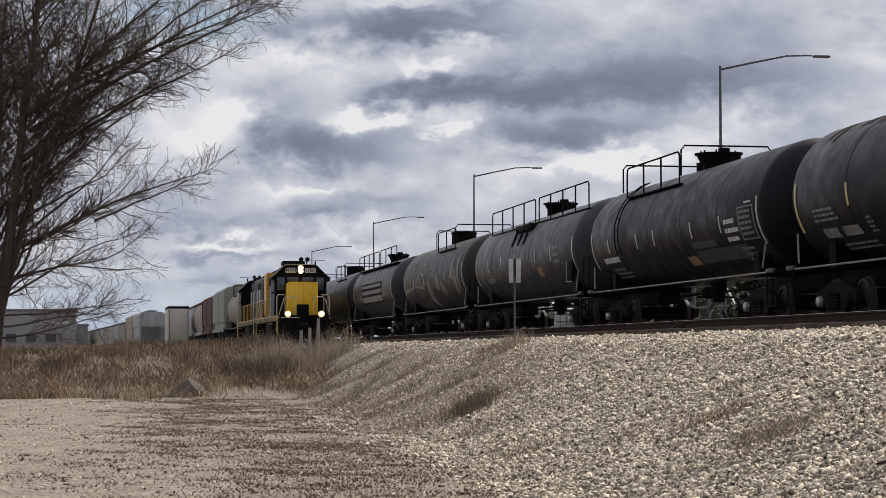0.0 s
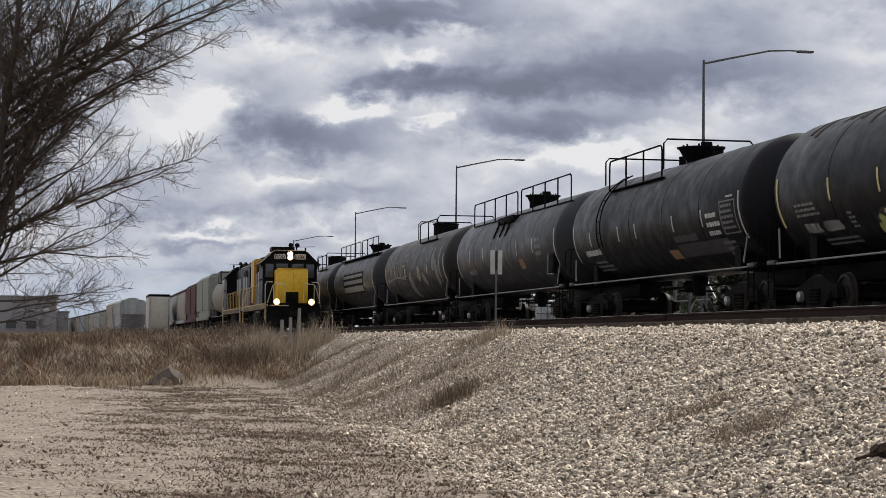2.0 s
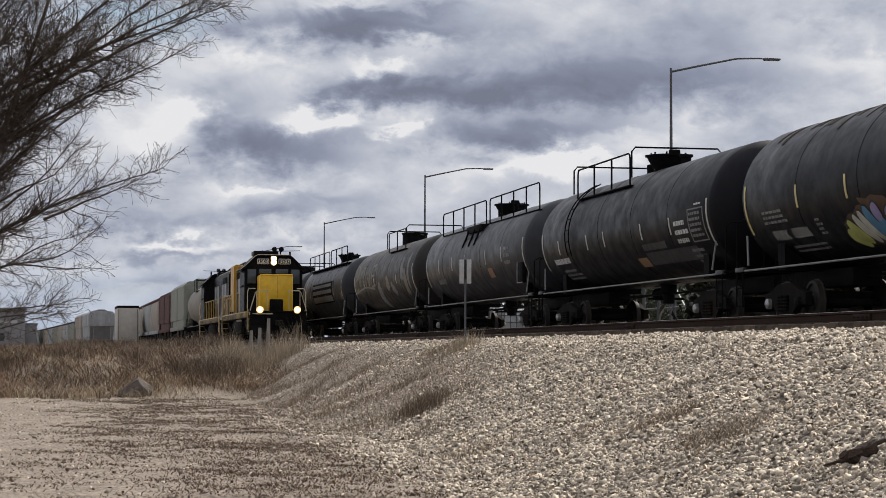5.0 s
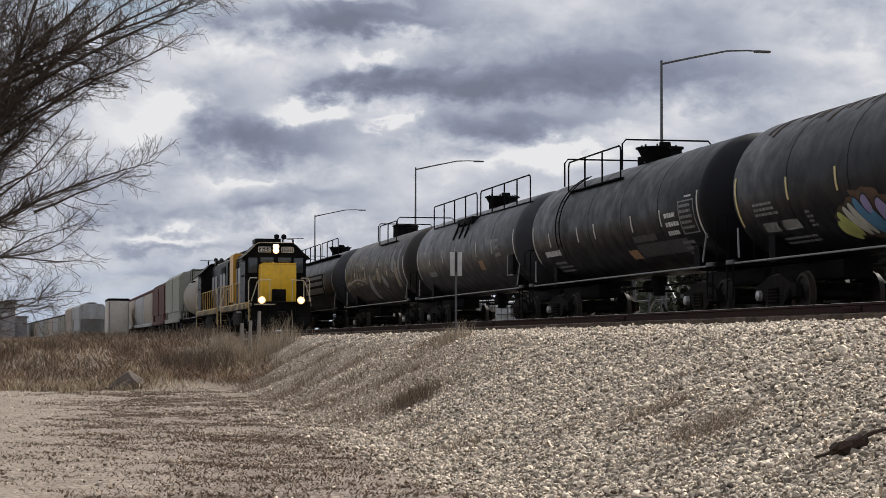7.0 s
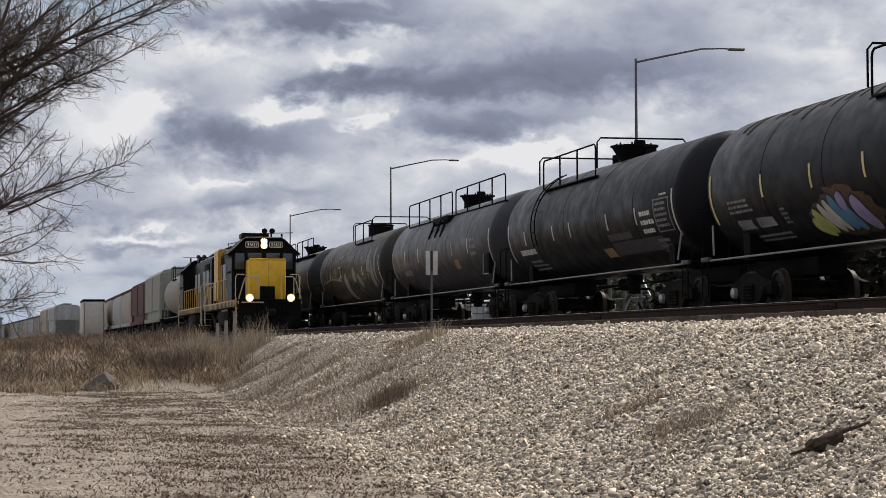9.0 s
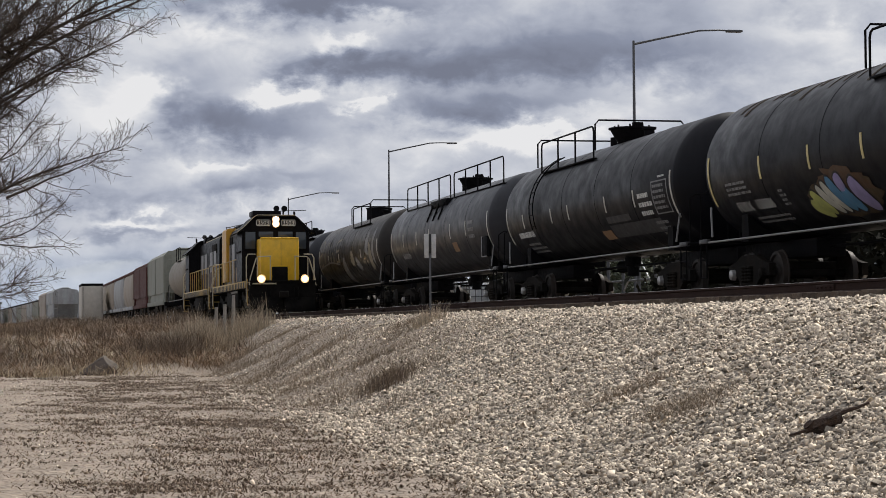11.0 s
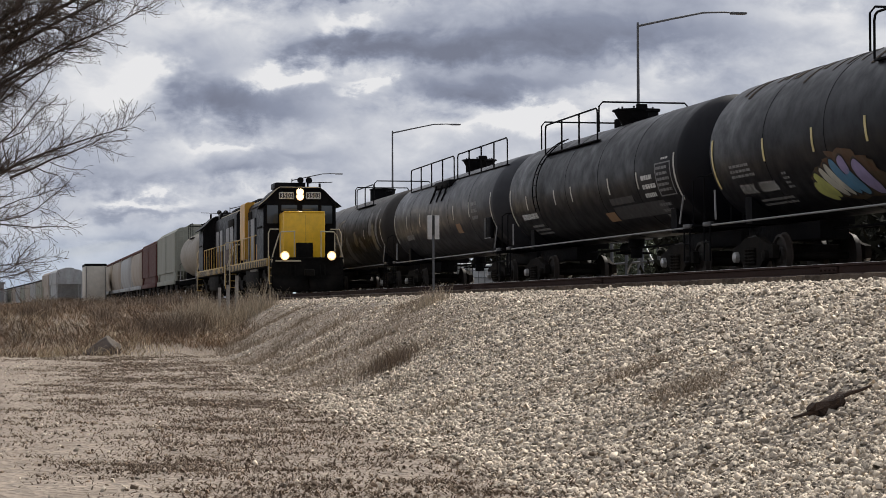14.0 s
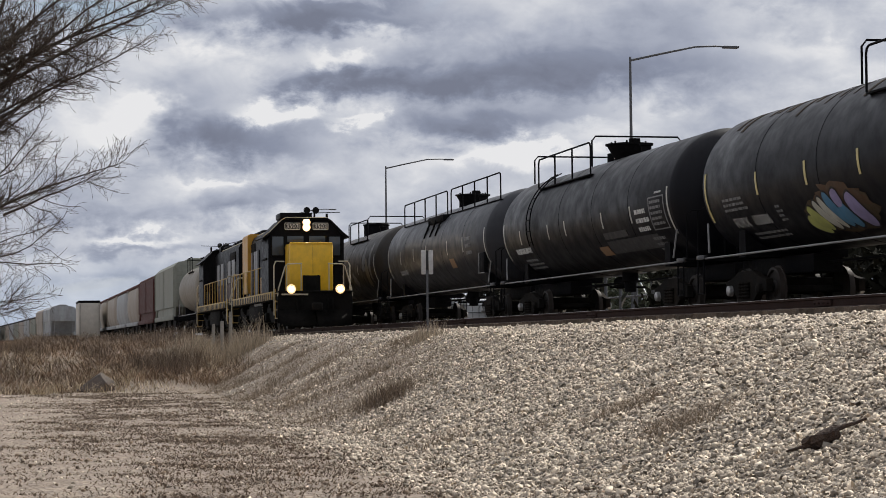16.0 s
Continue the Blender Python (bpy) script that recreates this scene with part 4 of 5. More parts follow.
        if lit:
            # glowing ring added to draw the headlight's bloom
            part("lamp_rim", lathe(B(), [(2.285, 0.12), (2.272, 0.125), (2.272, 0.165), (2.29, 0.17)], "y", 24, (0, 0, z)), m_halo, h, "warm glowing ring standing in for the lamp's bloom")
    bm = box(B(), -1.02, 0.30, 2.75, 4.2, 4.55, 4.80, 0.04)
    part("cooling_unit", bm, m_black, cab)
    bm = B()
    for x in (0.05, 0.42):
        lathe(bm, [(2.5, 0.14), (2.9, 0.05), (3.05, 0.06)], "y", 14, (x, 0, 4.88))
        tube(bm, [(x, 2.9, 4.52), (x, 2.9, 4.88)], 0.04, 6)
    part("horn", bm, m_black, cab)
    bm = tube(B(), [(0.95, 3.0, 4.42), (0.95, 3.0, 4.78)], 0.05, 8)
    tube(bm, [(0.3, 3.0, 4.80), (1.5, 3.0, 4.84)], 0.016, 6)
    part("antenna", bm, m_under, cab)
    # long hood with doors, yellow bands, fans and stack
    hd = part("long_hood", hood(B(), 0.90, deck, 4.40, 4.8, L - 1.2), m_black, t, "black engine hood")
    bands = [(L - 3.6, L - 1.5)] if lit else []
    for y0, y1 in bands:
        part("hood_band", hood(B(), 1.10, deck + 0.25, 4.50, y0, y1, 0.14), m_amber, hd, "amber flared radiator section")
    k = 0
    y = 6.0
    while y < L - 2.7:
        if not (9.0 < y < 10.3):
            for s in (-1, 1):
                part("hood_door", box(B(), s * 0.92 - 0.02, s * 0.92 + 0.02, y, y + 0.60, deck + (0.15 if lit else 1.0), 3.62, 0.015), m_loco_grey if (k % 3 != 2) else m_black, hd, "light grey hood door" if k % 3 != 2 else "")
                if not lit:
                    part("lower_panel", box(B(), s * 0.92 - 0.02, s * 0.92 + 0.02, y, y + 0.64, deck + 0.10, deck + 0.97, 0.015), m_maroon, hd, "grimy maroon lower panel")
            k += 1
        y += 0.68
    for s in (-1, 1):
        part("battery_box", box(B(), s * 1.12 - 0.3, s * 1.12 + 0.3, 4.9, 6.3, deck, 2.25, 0.03), m_amber if lit else m_under, t)
        part("radiator_grille", box(B(), s * 0.915 - 0.02, s * 0.915 + 0.02, 12.4, 15.0, 3.5, 4.0, 0.01), m_under, hd)
    for y in (6.4, 12.8, 14.0, 15.2):
        fan = lathe(B(), [(4.36, 0.62), (4.58, 0.62), (4.62, 0.55), (4.58, 0.50), (4.56, 0.02)], "z", 24, (0, y, 0))
        part("roof_fan", fan, m_black, hd)
    part("exhaust_stack", box(B(), -0.30, 0.30, 8.0, 9.0, 4.38, 4.72, 0.04), m_black, hd)
    for s in (-1, 1):
        part("roof_strip", tube(B(), [(s * 0.64, 5.0, 4.40), (s * 0.64, L - 1.3, 4.40)], 0.035, 6), m_rail_pipe, hd, "pale worn roof edge")
    part("filter_hatch", hood(B(), 0.75, 4.30, 4.72, 5.2, 6.0 + 0.2, 0.15), m_black, hd)
    # front and rear platforms, pilots, steps
    for y, d in ((0.0, -1), (L, 1)):
        o = [(-1.50, 0.22), (1.50, 0.22), (1.50, 1.50), (-1.50, 1.50)]
        part("pilot", extrude(B(), o, y - 0.06, y + 0.06), m_under, t, "black steel pilot")
        bm = B()
        for s in (-1, 1):
            a = [bm.verts.new((x, y + d * 0.06, z)) for x, z in ((s * 0.02, 0.75), (s * 1.45, 0.75))]
            c = [bm.verts.new((x, y + d * dd, z)) for x, z, dd in ((s * 1.45, 0.10, 0.30), (s * 0.02, 0.10, 0.62))]
            bm.faces.new((*a, *c))
        bmesh.ops.recalc_face_normals(bm, faces=bm.faces[:])
        pl = part("plow", bm, m_under, t)
        md = pl.modifiers.new("thick", "SOLIDIFY")
        md.thickness = 0.02
        coupler(t, y, d)
        for x in (-0.75, -0.55, 0.5, 0.7):
            part("air_hose", tube(B(), [(x, y + d * 0.05, 1.2), (x, y + d * 0.22, 0.95), (x, y + d * 0.2, 0.62)], 0.03, 6), m_under, t)
        for s in (-1, 1):
            bm = B()
            for k in range(4):
                z = 0.42 + 0.33 * k
                box(bm, s * 1.35 - 0.17, s * 1.35 + 0.17, min(y - d * 0.12, y - d * 0.75), max(y - d * 0.12, y - d * 0.75), z, z + 0.03)
            box(bm, s * 1.50 - 0.02, s * 1.50 + 0.02, min(y - d * 0.72, y - d * 0.76), max(y - d * 0.72, y - d * 0.76), 0.40, 1.6)
            part("step_well", bm, m_orange, t, "orange-edged step well")
            # end rail: in from the corner, across, and down the steps
            bm = tube(B(), [(s * 1.50, y + d * 0.04, 1.30), (s * 1.46, y + d * 0.04, 1.62), (s * 1.20, y + d * 0.05, 2.48), (s * 1.10, y + d * 0.05, 2.58), (s * 0.52, y + d * 0.05, 2.60)], 0.026, 8)
            tube(bm, [(s * 0.56, y + d * 0.04, deck), (s * 0.56, y + d * 0.05, 2.60)], 0.022, 8)
            tube(bm, [(s * 1.14, y + d * 0.04, deck), (s * 1.14, y + d * 0.05, 2.56)], 0.022, 8)
            tube(bm, [(s * 1.54, y - d * 0.80, 0.55), (s * 1.54, y - d * 0.80, 2.55), (s * 1.46, y - d * 0.86, 2.72), (s * 1.10, y - d * 0.92, 2.72)], 0.026, 8)
            part("end_handrail", bm, m_rail_pipe, t, "cream end handrail")
    for s in (-1, 1):
        bm = tube(B(), [(s * 1.50, 4.85, 2.62), (s * 1.50, L - 1.0, 2.62)], 0.024, 8)
        for k in range(9):
            y = 5.0 + (L - 6.2) * k / 8
            tube(bm, [(s * 1.50, y, deck), (s * 1.50, y, 2.62)], 0.022, 6)
        part("walkway_handrail", bm, m_orange, t, "grimy yellow walkway handrail")
        if lit:
            d = part("ditch_light", lathe(B(), [(0.02, 0.14), (-0.16, 0.15), (-0.18, 0.13)], "y", 20, (s * 0.98, -0.06, 1.58)), m_black, t)
            part("lens", lathe(B(), [(-0.165, 0.12), (-0.195, 0.11), (-0.21, 0.06), (-0.213, 0.005)], "y", 20, (s * 0.98, -0.06, 1.58)), m_ditch, d, "bright warm-white lamp lens")
            # ring that paints the ditch light's bloom, no source of its own
            part("lamp_rim", lathe(B(), [(-0.17, 0.125), (-0.185, 0.13), (-0.185, 0.185), (-0.16, 0.19)], "y", 24, (s * 0.98, -0.06, 1.58)), m_halo, d, "warm glowing ring standing in for the lamp's bloom")
        else:
            part("ditch_light", lathe(B(), [(0.02, 0.14), (-0.16, 0.15), (-0.18, 0.13)], "y", 20, (s * 0.98, -0.06, 1.58)), m_black, t)
    part("front_walkway", box(B(), -1.5, 1.5, -0.10, 0.06, deck - 0.06, deck + 0.02, 0.01), m_under, t)
    part("anticlimber", box(B(), -1.35, -0.30, -0.14, -0.04, deck - 0.16, deck - 0.10), m_rail_pipe, t)
    # bogies and fuel tank
    for y in (3.6, L - 3.6):
        b = part("bogie", box(B(), -1.1, 1.1, y - 0.3, y + 0.3, 0.45, 0.9, 0.04), m_under, t, "black four-wheel bogie")
        for s in (-1, 1):
            o = [(y - 1.9, 0.55), (y - 1.9, 0.95), (y - 0.7, 1.0), (y - 0.5, 0.75), (y + 0.5, 0.75), (y + 0.7, 1.0), (y + 1.9, 0.95), (y + 1.9, 0.55), (y + 0.9, 0.45), (y + 0.5, 0.3), (y - 0.5, 0.3), (y - 0.9, 0.45)]
            part("side_frame", extrude(B(), o, s * 1.15 - 0.08, s * 1.15 + 0.08, "x"), m_under, b)
            for k in (-1.37, 1.37):
                part("wheel", lathe(B(), [(s * 0.68, 0.53), (s * 0.71, 0.53), (s * 0.72, 0.505), (s * 0.83, 0.50), (s * 0.83, 0.42), (s * 0.79, 0.40), (s * 0.79, 0.18), (s * 0.85, 0.02)], "x", 32, (0, y + k, 0.505)), m_wheel, b)
                part("axle_box", box(B(), s * 1.27 - 0.1, s * 1.27 + 0.1, y + k - 0.2, y + k + 0.2, 0.38, 0.72, 0.04), m_under, b)
            part("brake_cylinder", tube(B(), [(s * 1.32, y - 0.5, 0.98), (s * 1.32, y + 0.1, 0.98)], 0.11, 12), m_under, b)
    part("fuel_tank", box(B(), -1.35, 1.35, 6.2, L - 6.2, 0.35, 1.25, 0.15), m_under, t)
    part("air_reservoir", tube(B(), [(-1.25, 6.3, 1.15), (-1.25, 9.0, 1.15)], 0.14, 14), m_loco_grey, t)
    return t


# ---- wayside things ----
def light_pole(y, x=25.5, base=0.95, top=13.25, arm=4.4):
    t = thing("street_lamp", "tall slim galvanised street lamp with a long arm", "street lamp", "street lamps along the road", pose(x, y, base))
    h = top - base
    part("pole", tube(B(), [(0, 0, 0), (0, 0, h * 0.5), (0, 0, h)], [0.10, 0.075, 0.048], 12), m_galv, t)
    part("base_plate", box(B(), -0.22, 0.22, -0.22, 0.22, 0, 0.04), m_galv, t)
    a = part("arm", tube(B(), [(0, 0, h - 0.15), (arm * 0.3, 0, h + 0.15), (arm * 0.65, 0, h + 0.48), (arm * 0.85, 0, h + 0.52), (arm, 0, h + 0.50)], [0.05, 0.045, 0.04, 0.035, 0.03], 8), m_galv, t)
    part("lamp_head", box(B(), arm - 0.35, arm + 0.35, -0.14, 0.14, h + 0.44, h + 0.54, 0.04), m_galv, a)
    return t


def wayside_sign():
    x, y = 9.35, 46.155
    z = float(height(x, y))
    t = thing("wayside_sign", "weathered white two-panel railway sign on a thin steel post", "sign", "", pose(x, y, z, 0, 0, -10))
    top = 3.58 - z
    part("post", extrude(B(), [(-0.024, -0.02), (0.024, -0.02), (0.024, 0.0), (0.01, 0.025), (-0.01, 0.025), (-0.024, 0.0)], -0.3, top - 0.02, "z"), m_galv, t)
    for s in (-1, 1):
        part("panel", box(B(), s * 0.082 - 0.052, s * 0.082 + 0.052, -0.045, -0.028, top - 0.54, top, 0.008), m_sign_white, t)
    part("centre_bar", box(B(), -0.028, 0.028, -0.05, -0.03, top - 0.44, top + 0.0, 0.004), m_digit, t)
    return t


def lumpy(bm, k, amp, seed):
    rng = random.Random(seed)
    off = Vector((rng.uniform(0, 50), rng.uniform(0, 50), rng.uniform(0, 50)))
    for v in bm.verts:
        v.co += v.co.normalized() * amp * noise.noise(v.co * k + off)


def boulder():
    x, y = 2.92, 67.0
    r = random.Random(4)
    bm = B()
    rim = [(-0.68, 0.0, 0.02), (-0.45, -0.35, 0.0), (0.05, -0.42, 0.0), (0.50, -0.28, 0.0), (0.62, 0.05, 0.04), (0.4, 0.4, 0.0), (-0.3, 0.38, 0.0), (-0.42, -0.12, 0.20), (-0.22, -0.2, 0.40), (0.02, -0.12, 0.58),
           (0.16, 0.02, 0.60), (0.40, -0.10, 0.40), (0.52, 0.1, 0.30), (0.1, 0.25, 0.5), (-0.25, 0.2, 0.38), (0.2, -0.33, 0.30)]
    for p in rim:
        bm.verts.new(Vector(p) + Vector((r.uniform(-0.03, 0.03), r.uniform(-0.03, 0.03), 0)))
    bmesh.ops.convex_hull(bm, input=bm.verts[:])
    bmesh.ops.bevel(bm, geom=bm.edges[:], offset=0.03, segments=1, affect="EDGES")
    bmesh.ops.subdivide_edges(bm, edges=bm.edges[:], cuts=1)
    lumpy(bm, 5.0, 0.03, 4)
    ob = part("boulder", bm, m_rock, smooth=20)
    ob.location = (x, y, float(height(x, y)) - 0.05)
    return tagged(ob, "dark brown boulder lying at the foot of the dry grass", "boulder")


def driftwood(x, y):
    z = float(height(x, y))
    bm = B()
    tube(bm, [(-0.19, 0.03, 0.03), (-0.10, 0.01, 0.05), (0.02, 0.0, 0.07), (0.13, 0.0, 0.10), (0.17, 0.0, 0.12)], [0.040, 0.058, 0.068, 0.072, 0.045], 10)
    bmesh.ops.subdivide_edges(bm, edges=bm.edges[:], cuts=2)
    for v in bm.verts:
        v.co += Vector((0.5, 0.6, 0.9)) * 0.06 * noise.noise(Vector((v.co.x * 7, v.co.y * 30, v.co.z * 30)))
    t = part("broken_timber", bm, m_drift, smooth=25)
    t.matrix_world = pose(x, y, z + 0.02, 0, -6, -18) @ Matrix.Scale(0.84, 4)
    tagged(t, "dark splintered log with a thin branch on the stones", "wood")
    part("chunk", tube(B(), [(-0.36, 0.02, -0.02), (-0.24, 0.0, 0.0), (-0.12, 0.0, 0.02)], [0.008, 0.016, 0.02], 7), m_drift, t)
    part("splinter", tube(B(), [(0.12, 0.02, 0.13), (0.24, 0.03, 0.165), (0.36, 0.05, 0.185), (0.46, 0.06, 0.215)], [0.030, 0.024, 0.018, 0.012], 7), m_drift, t)
    return t


def fence_posts():
    for x, y, h in ((7.96, 78.0, 1.65), (8.34, 78.5, 1.7), (7.72, 78.8, 1.55)):
        z = float(height(x, y))
        bm = tube(B(), [(0, 0, -0.2), (0.01, 0, h * 0.6), (0.02, 0, h)], [0.075, 0.07, 0.06], 9)
        ob = part("fence_post", bm, m_post)
        ob.location = (x, y, z)
        tagged(ob, "short grey weathered wooden post among dry weeds", "post", "wooden posts by the track")


# ---- the bare tree ----
def tubes_mesh(lines, seg):
    """Tapered tubes along many lines of points, as arrays."""
    V, F, n = [], [], 0
    ang = np.arange(seg) * 2 * np.pi / seg
    for pts, rad in lines:
        p = np.asarray(pts)
        d = np.gradient(p, axis=0)
        d /= np.linalg.norm(d, axis=1, keepdims=True) + 1e-9
        ref = np.where(np.abs(d[:, 2:3]) > 0.9, np.array([[1.0, 0, 0]]), np.array([[0, 0, 1.0]]))
        u = np.cross(d, ref)
        u /= np.linalg.norm(u, axis=1, keepdims=True) + 1e-9
        w = np.cross(d, u)
        ring = p[:, None, :] + np.asarray(rad)[:, None, None] * (u[:, None, :] * np.cos(ang)[None, :, None] + w[:, None, :] * np.sin(ang)[None, :, None])
        V.append(ring.reshape(-1, 3))
        k = len(p)
        i = n + np.arange(k * seg).reshape(k, seg)
        j = np.roll(i, -1, axis=1)
        F.append(np.stack([i[:-1], j[:-1], j[1:], i[1:]], -1).reshape(-1, 4))
        n += k * seg
    return np.concatenate(V), np.concatenate(F)


def bare_tree(base, stems, seed, label):
    rng = np.random.default_rng(seed)
    levels = [[], [], [], []]

    def grow(p, d, length, r, level, tip=0.25, aim=None):
        tip = 0.12 if length > 7 and level else tip
        n = (12, 8, 4, 3)[level]
        pts, rad = [p], [r]
        d = d / np.linalg.norm(d)
        for k in range(n):
            d = d + rng.normal(0, (0.05, 0.13, 0.20, 0.27)[level] * (0.5 if length > 7 else 1.0), 3) + np.array([0, 0, (0.0, 0.03, 0.06, 0.06)[level] if length < 7 else 0.0])
            if aim is not None:
                d = d / np.linalg.norm(d) + 0.6 * (aim - p) / (np.linalg.norm(aim - p) + 0.3)
            d /= np.linalg.norm(d)
            p = p + d * length / n
            pts.append(p)
            rad.append(max((0.02, 0.012, 0.009, 0.0065)[level], r * (1 - (1 - tip) * (k + 1) / n)))
        levels[level].append((pts, rad))
        if level == 1:
            grow(p, d, 1.3, rad[-1], 2)
        if level == 3:
            return
        count = (20, 13, 11)[level] if length < 7 or level == 0 else 38
        for k in range(count):
            f = rng.uniform((0.16, 0.15, 0.1)[level], 1.0)
            i = min(int(f * n), n - 1)
            q = pts[i] + (pts[i + 1] - pts[i]) * (f * n - i)
            ax = pts[i + 1] - pts[i]
            ax = ax / np.linalg.norm(ax)
            s = rng.normal(size=3)
            s -= ax * s.dot(ax)
            s /= np.linalg.norm(s)
            if level == 0:
                s = s + np.array([0.45, 0, 0.0])
            a = radians(rng.uniform(*((26, 60), (18, 72), (15, 75))[level]))
            dd = ax * math.cos(a) + s / np.linalg.norm(s) * math.sin(a)
            ln = ((5.6, 2.0, 0.8)[level]) * rng.uniform(0.55, 1.15) * (1.15 - 0.55 * f)
            grow(q, dd, ln, max(0.006, rad[i] * (0.42, 0.42, 0.5)[level]), level + 1)

    b = np.array(base, float)
    for end, r, *start in stems:
        e = np.array(end, float)
        q = b + rng.normal(0, 0.15, 3) * np.array([1, 1, 0]) if not start else np.array(start[0], float)
        grow(q, e - q, np.linalg.norm(e - q), r, 0 if not start else 1, aim=e if start else None)
    t = thing("bare_tree", label, "tree")
    for name, lines, seg in (("trunk", levels[0], 9), ("limb", levels[1], 6)):
        for line in lines:
            v, f = tubes_mesh([line], seg)
            ob = raw_mesh(name, v, f, m_bark, flat=False)
            ob.parent = t
    v2, f2 = tubes_mesh(levels[2], 4)
    v3, f3 = tubes_mesh(levels[3], 3)
    ob = raw_mesh("crown", np.concatenate([v2, v3]), np.concatenate([f2, f3 + len(v2)]), m_twig, "stuff", flat=False)
    ob.parent = t
    return t


def hedge(name, x, spans, top, material, label, seed, width=1.6):
    """Dense brush: countless small leaf clumps over a few stems."""
    r = np.random.default_rng(seed)
    for y0, y1 in spans:
        n = int((y1 - y0) * 420)
        y = r.uniform(y0, y1, n)
        xx = x + r.normal(0, width * 0.4, n)
        hh = top * (0.86 + 0.14 * np.sin(y * 1.3) * np.sin(y * 0.37 + 1)) * np.clip(np.minimum(y - y0, y1 - y) / 0.8 + 0.55, 0, 1)
        z = height(xx, y) + r.uniform(0, 1, n) ** 0.8 * (hh - height(xx, y))
        d = r.normal(size=(n, 3, 3)) * 0.16
        P = np.stack([xx, y, z], -1)[:, None, :] + d
        f = np.arange(n * 3).reshape(n, 3)
        t = thing(name, label, "shrub", "brush beyond the siding")
        ob = raw_mesh("foliage", P.reshape(-1, 3), f, material, "stuff")
        ob.parent = t
        for k in range(max(2, int((y1 - y0) / 1.5))):
            yy = y0 + 0.4 + (y1 - y0 - 0.8) * (k + 0.5) / max(2, int((y1 - y0) / 1.5))
            g = float(height(x, yy))
            part("stem", tube(B(), [(x, yy, g - 0.1), (x + 0.1, yy + 0.2, g + 0.6 * (top - g)), (x, yy + 0.1, top - 0.2)], [0.06, 0.045, 0.02], 6), m_bark, t)


def pipe_gate(x, y0, y1, base, top):
    """A pale steel gate of posts and rails."""
    t = thing("yard_gate", "pale grey tubular steel yard gate beyond the siding", "gate")
    n = 5
    for k in range(n):
        y = y0 + (y1 - y0) * k / (n - 1)
        part("gate_post", tube(B(), [(x, y, base), (x, y, top)], 0.07, 8), m_galv, t)
    for k in range(4):
        z = base + 0.6 + (top - base - 0.7) * k / 3
        part("gate_rail", tube(B(), [(x, y0, z), (x, y1, z)], 0.04, 8), m_galv, t)
    part("gate_brace", tube(B(), [(x, y0, base + 0.6), (x, y0 + (y1 - y0) / 2, top - 0.1), (x, y1, base + 0.6)], 0.03, 8), m_sill_pipe, t)


def storage_tote(x, y, z, turn):
    """A white plastic tank in a wire cage on a pallet."""
    t = thing("storage_tote", "white plastic liquid tote in a steel cage", "tote", "stacked totes beyond the siding", pose(x, y, z, 0, 0, turn))
    part("tank", box(B(), -0.56, 0.56, -0.46, 0.46, 0.15, 1.08, 0.07), m_tote, t, "white translucent plastic tank")
    part("cap", lathe(B(), [(1.07, 0.12), (1.12, 0.12), (1.13, 0.02)], "z", 12), m_tote, t)
    for zz in (0.04, 0.11):
        part("pallet_deck", box(B(), -0.6, 0.6, -0.5, 0.5, zz - 0.035, zz + 0.02, 0.005), m_galv, t)
    for k in range(5):
        u = -0.58 + 1.16 * k / 4
        part("cage_bar", tube(B(), [(u, -0.49, 0.12), (u, -0.49, 1.10)], 0.012, 6), m_galv, t)
    for k in range(4):
        v = -0.48 + 0.96 * k / 3
        part("cage_bar", tube(B(), [(-0.59, v, 0.12), (-0.59, v, 1.10)], 0.012, 6), m_galv, t)
    for k in range(4):
        zz = 0.18 + 0.92 * k / 3
        part("cage_hoop", tube(B(), [(-0.595, -0.495, zz), (0.595, -0.495, zz), (0.595, 0.495, zz), (-0.595, 0.495, zz), (-0.595, -0.495, zz)], 0.014, 6), m_galv, t)


def far_building():
    t = thing("grain_warehouse", "pale grey sheet-metal warehouse in the distance", "building", "", pose(-7.0, 392, 1.2))
    part("wall", box(B(), -9, 3.9, -12, 12, 0, 7.6), m_build, t)
    part("low_wing", box(B(), 3.92, 6.0, -10, 10, 0, 5.0), m_build, t)
    rf = extrude(B(), [(-9.4, 7.62), (4.2, 7.62), (4.2, 7.85), (-9.4, 7.85)], -12.3, 12.3)
    part("roof", rf, m_roof, t)
    part("wing_roof", box(B(), 3.95, 6.25, -10.2, 10.2, 5.02, 5.2), m_roof, t)
    for x in (-7.5, -4, -0.5):
        w = part("window", box(B(), x - 0.9, x + 0.9, -12.06, -11.98, 2.0, 3.4), m_window, t)
        part("window_sill", box(B(), x - 1.0, x + 1.0, -12.2, -12.0, 1.88, 2.0), m_roof, w)
    part("sign_band", box(B(), -2.6, 2.6, -12.08, -12.0, 5.2, 5.7), m_sign_white, t)


def spur_track(fx, y0, y1, z):
    t = thing("spur_track", "spur of rusty rails bending away", "railway track")
    t["kind"] = "structure"
    for s in (-0.7525, 0.7525):
        bm = B()
        ys = np.arange(y0, y1, 8.0)
        rows = []
        for y in ys:
            c = fx(y) + s
            rows.append([bm.verts.new((c + a, y, z + b)) for a, b in ((-0.06, -0.17), (-0.036, 0), (0.036, 0), (0.06, -0.17))])
        for a, b in zip(rows, rows[1:]):
            for k in range(3):
                bm.faces.new((a[k], a[k + 1], b[k + 1], b[k]))
        bm.faces.new(rows[0])
        bm.faces.new(rows[-1][::-1])
        for a, b in zip(rows, rows[1:]):
            bm.faces.new((a[0], b[0], b[3], a[3]))
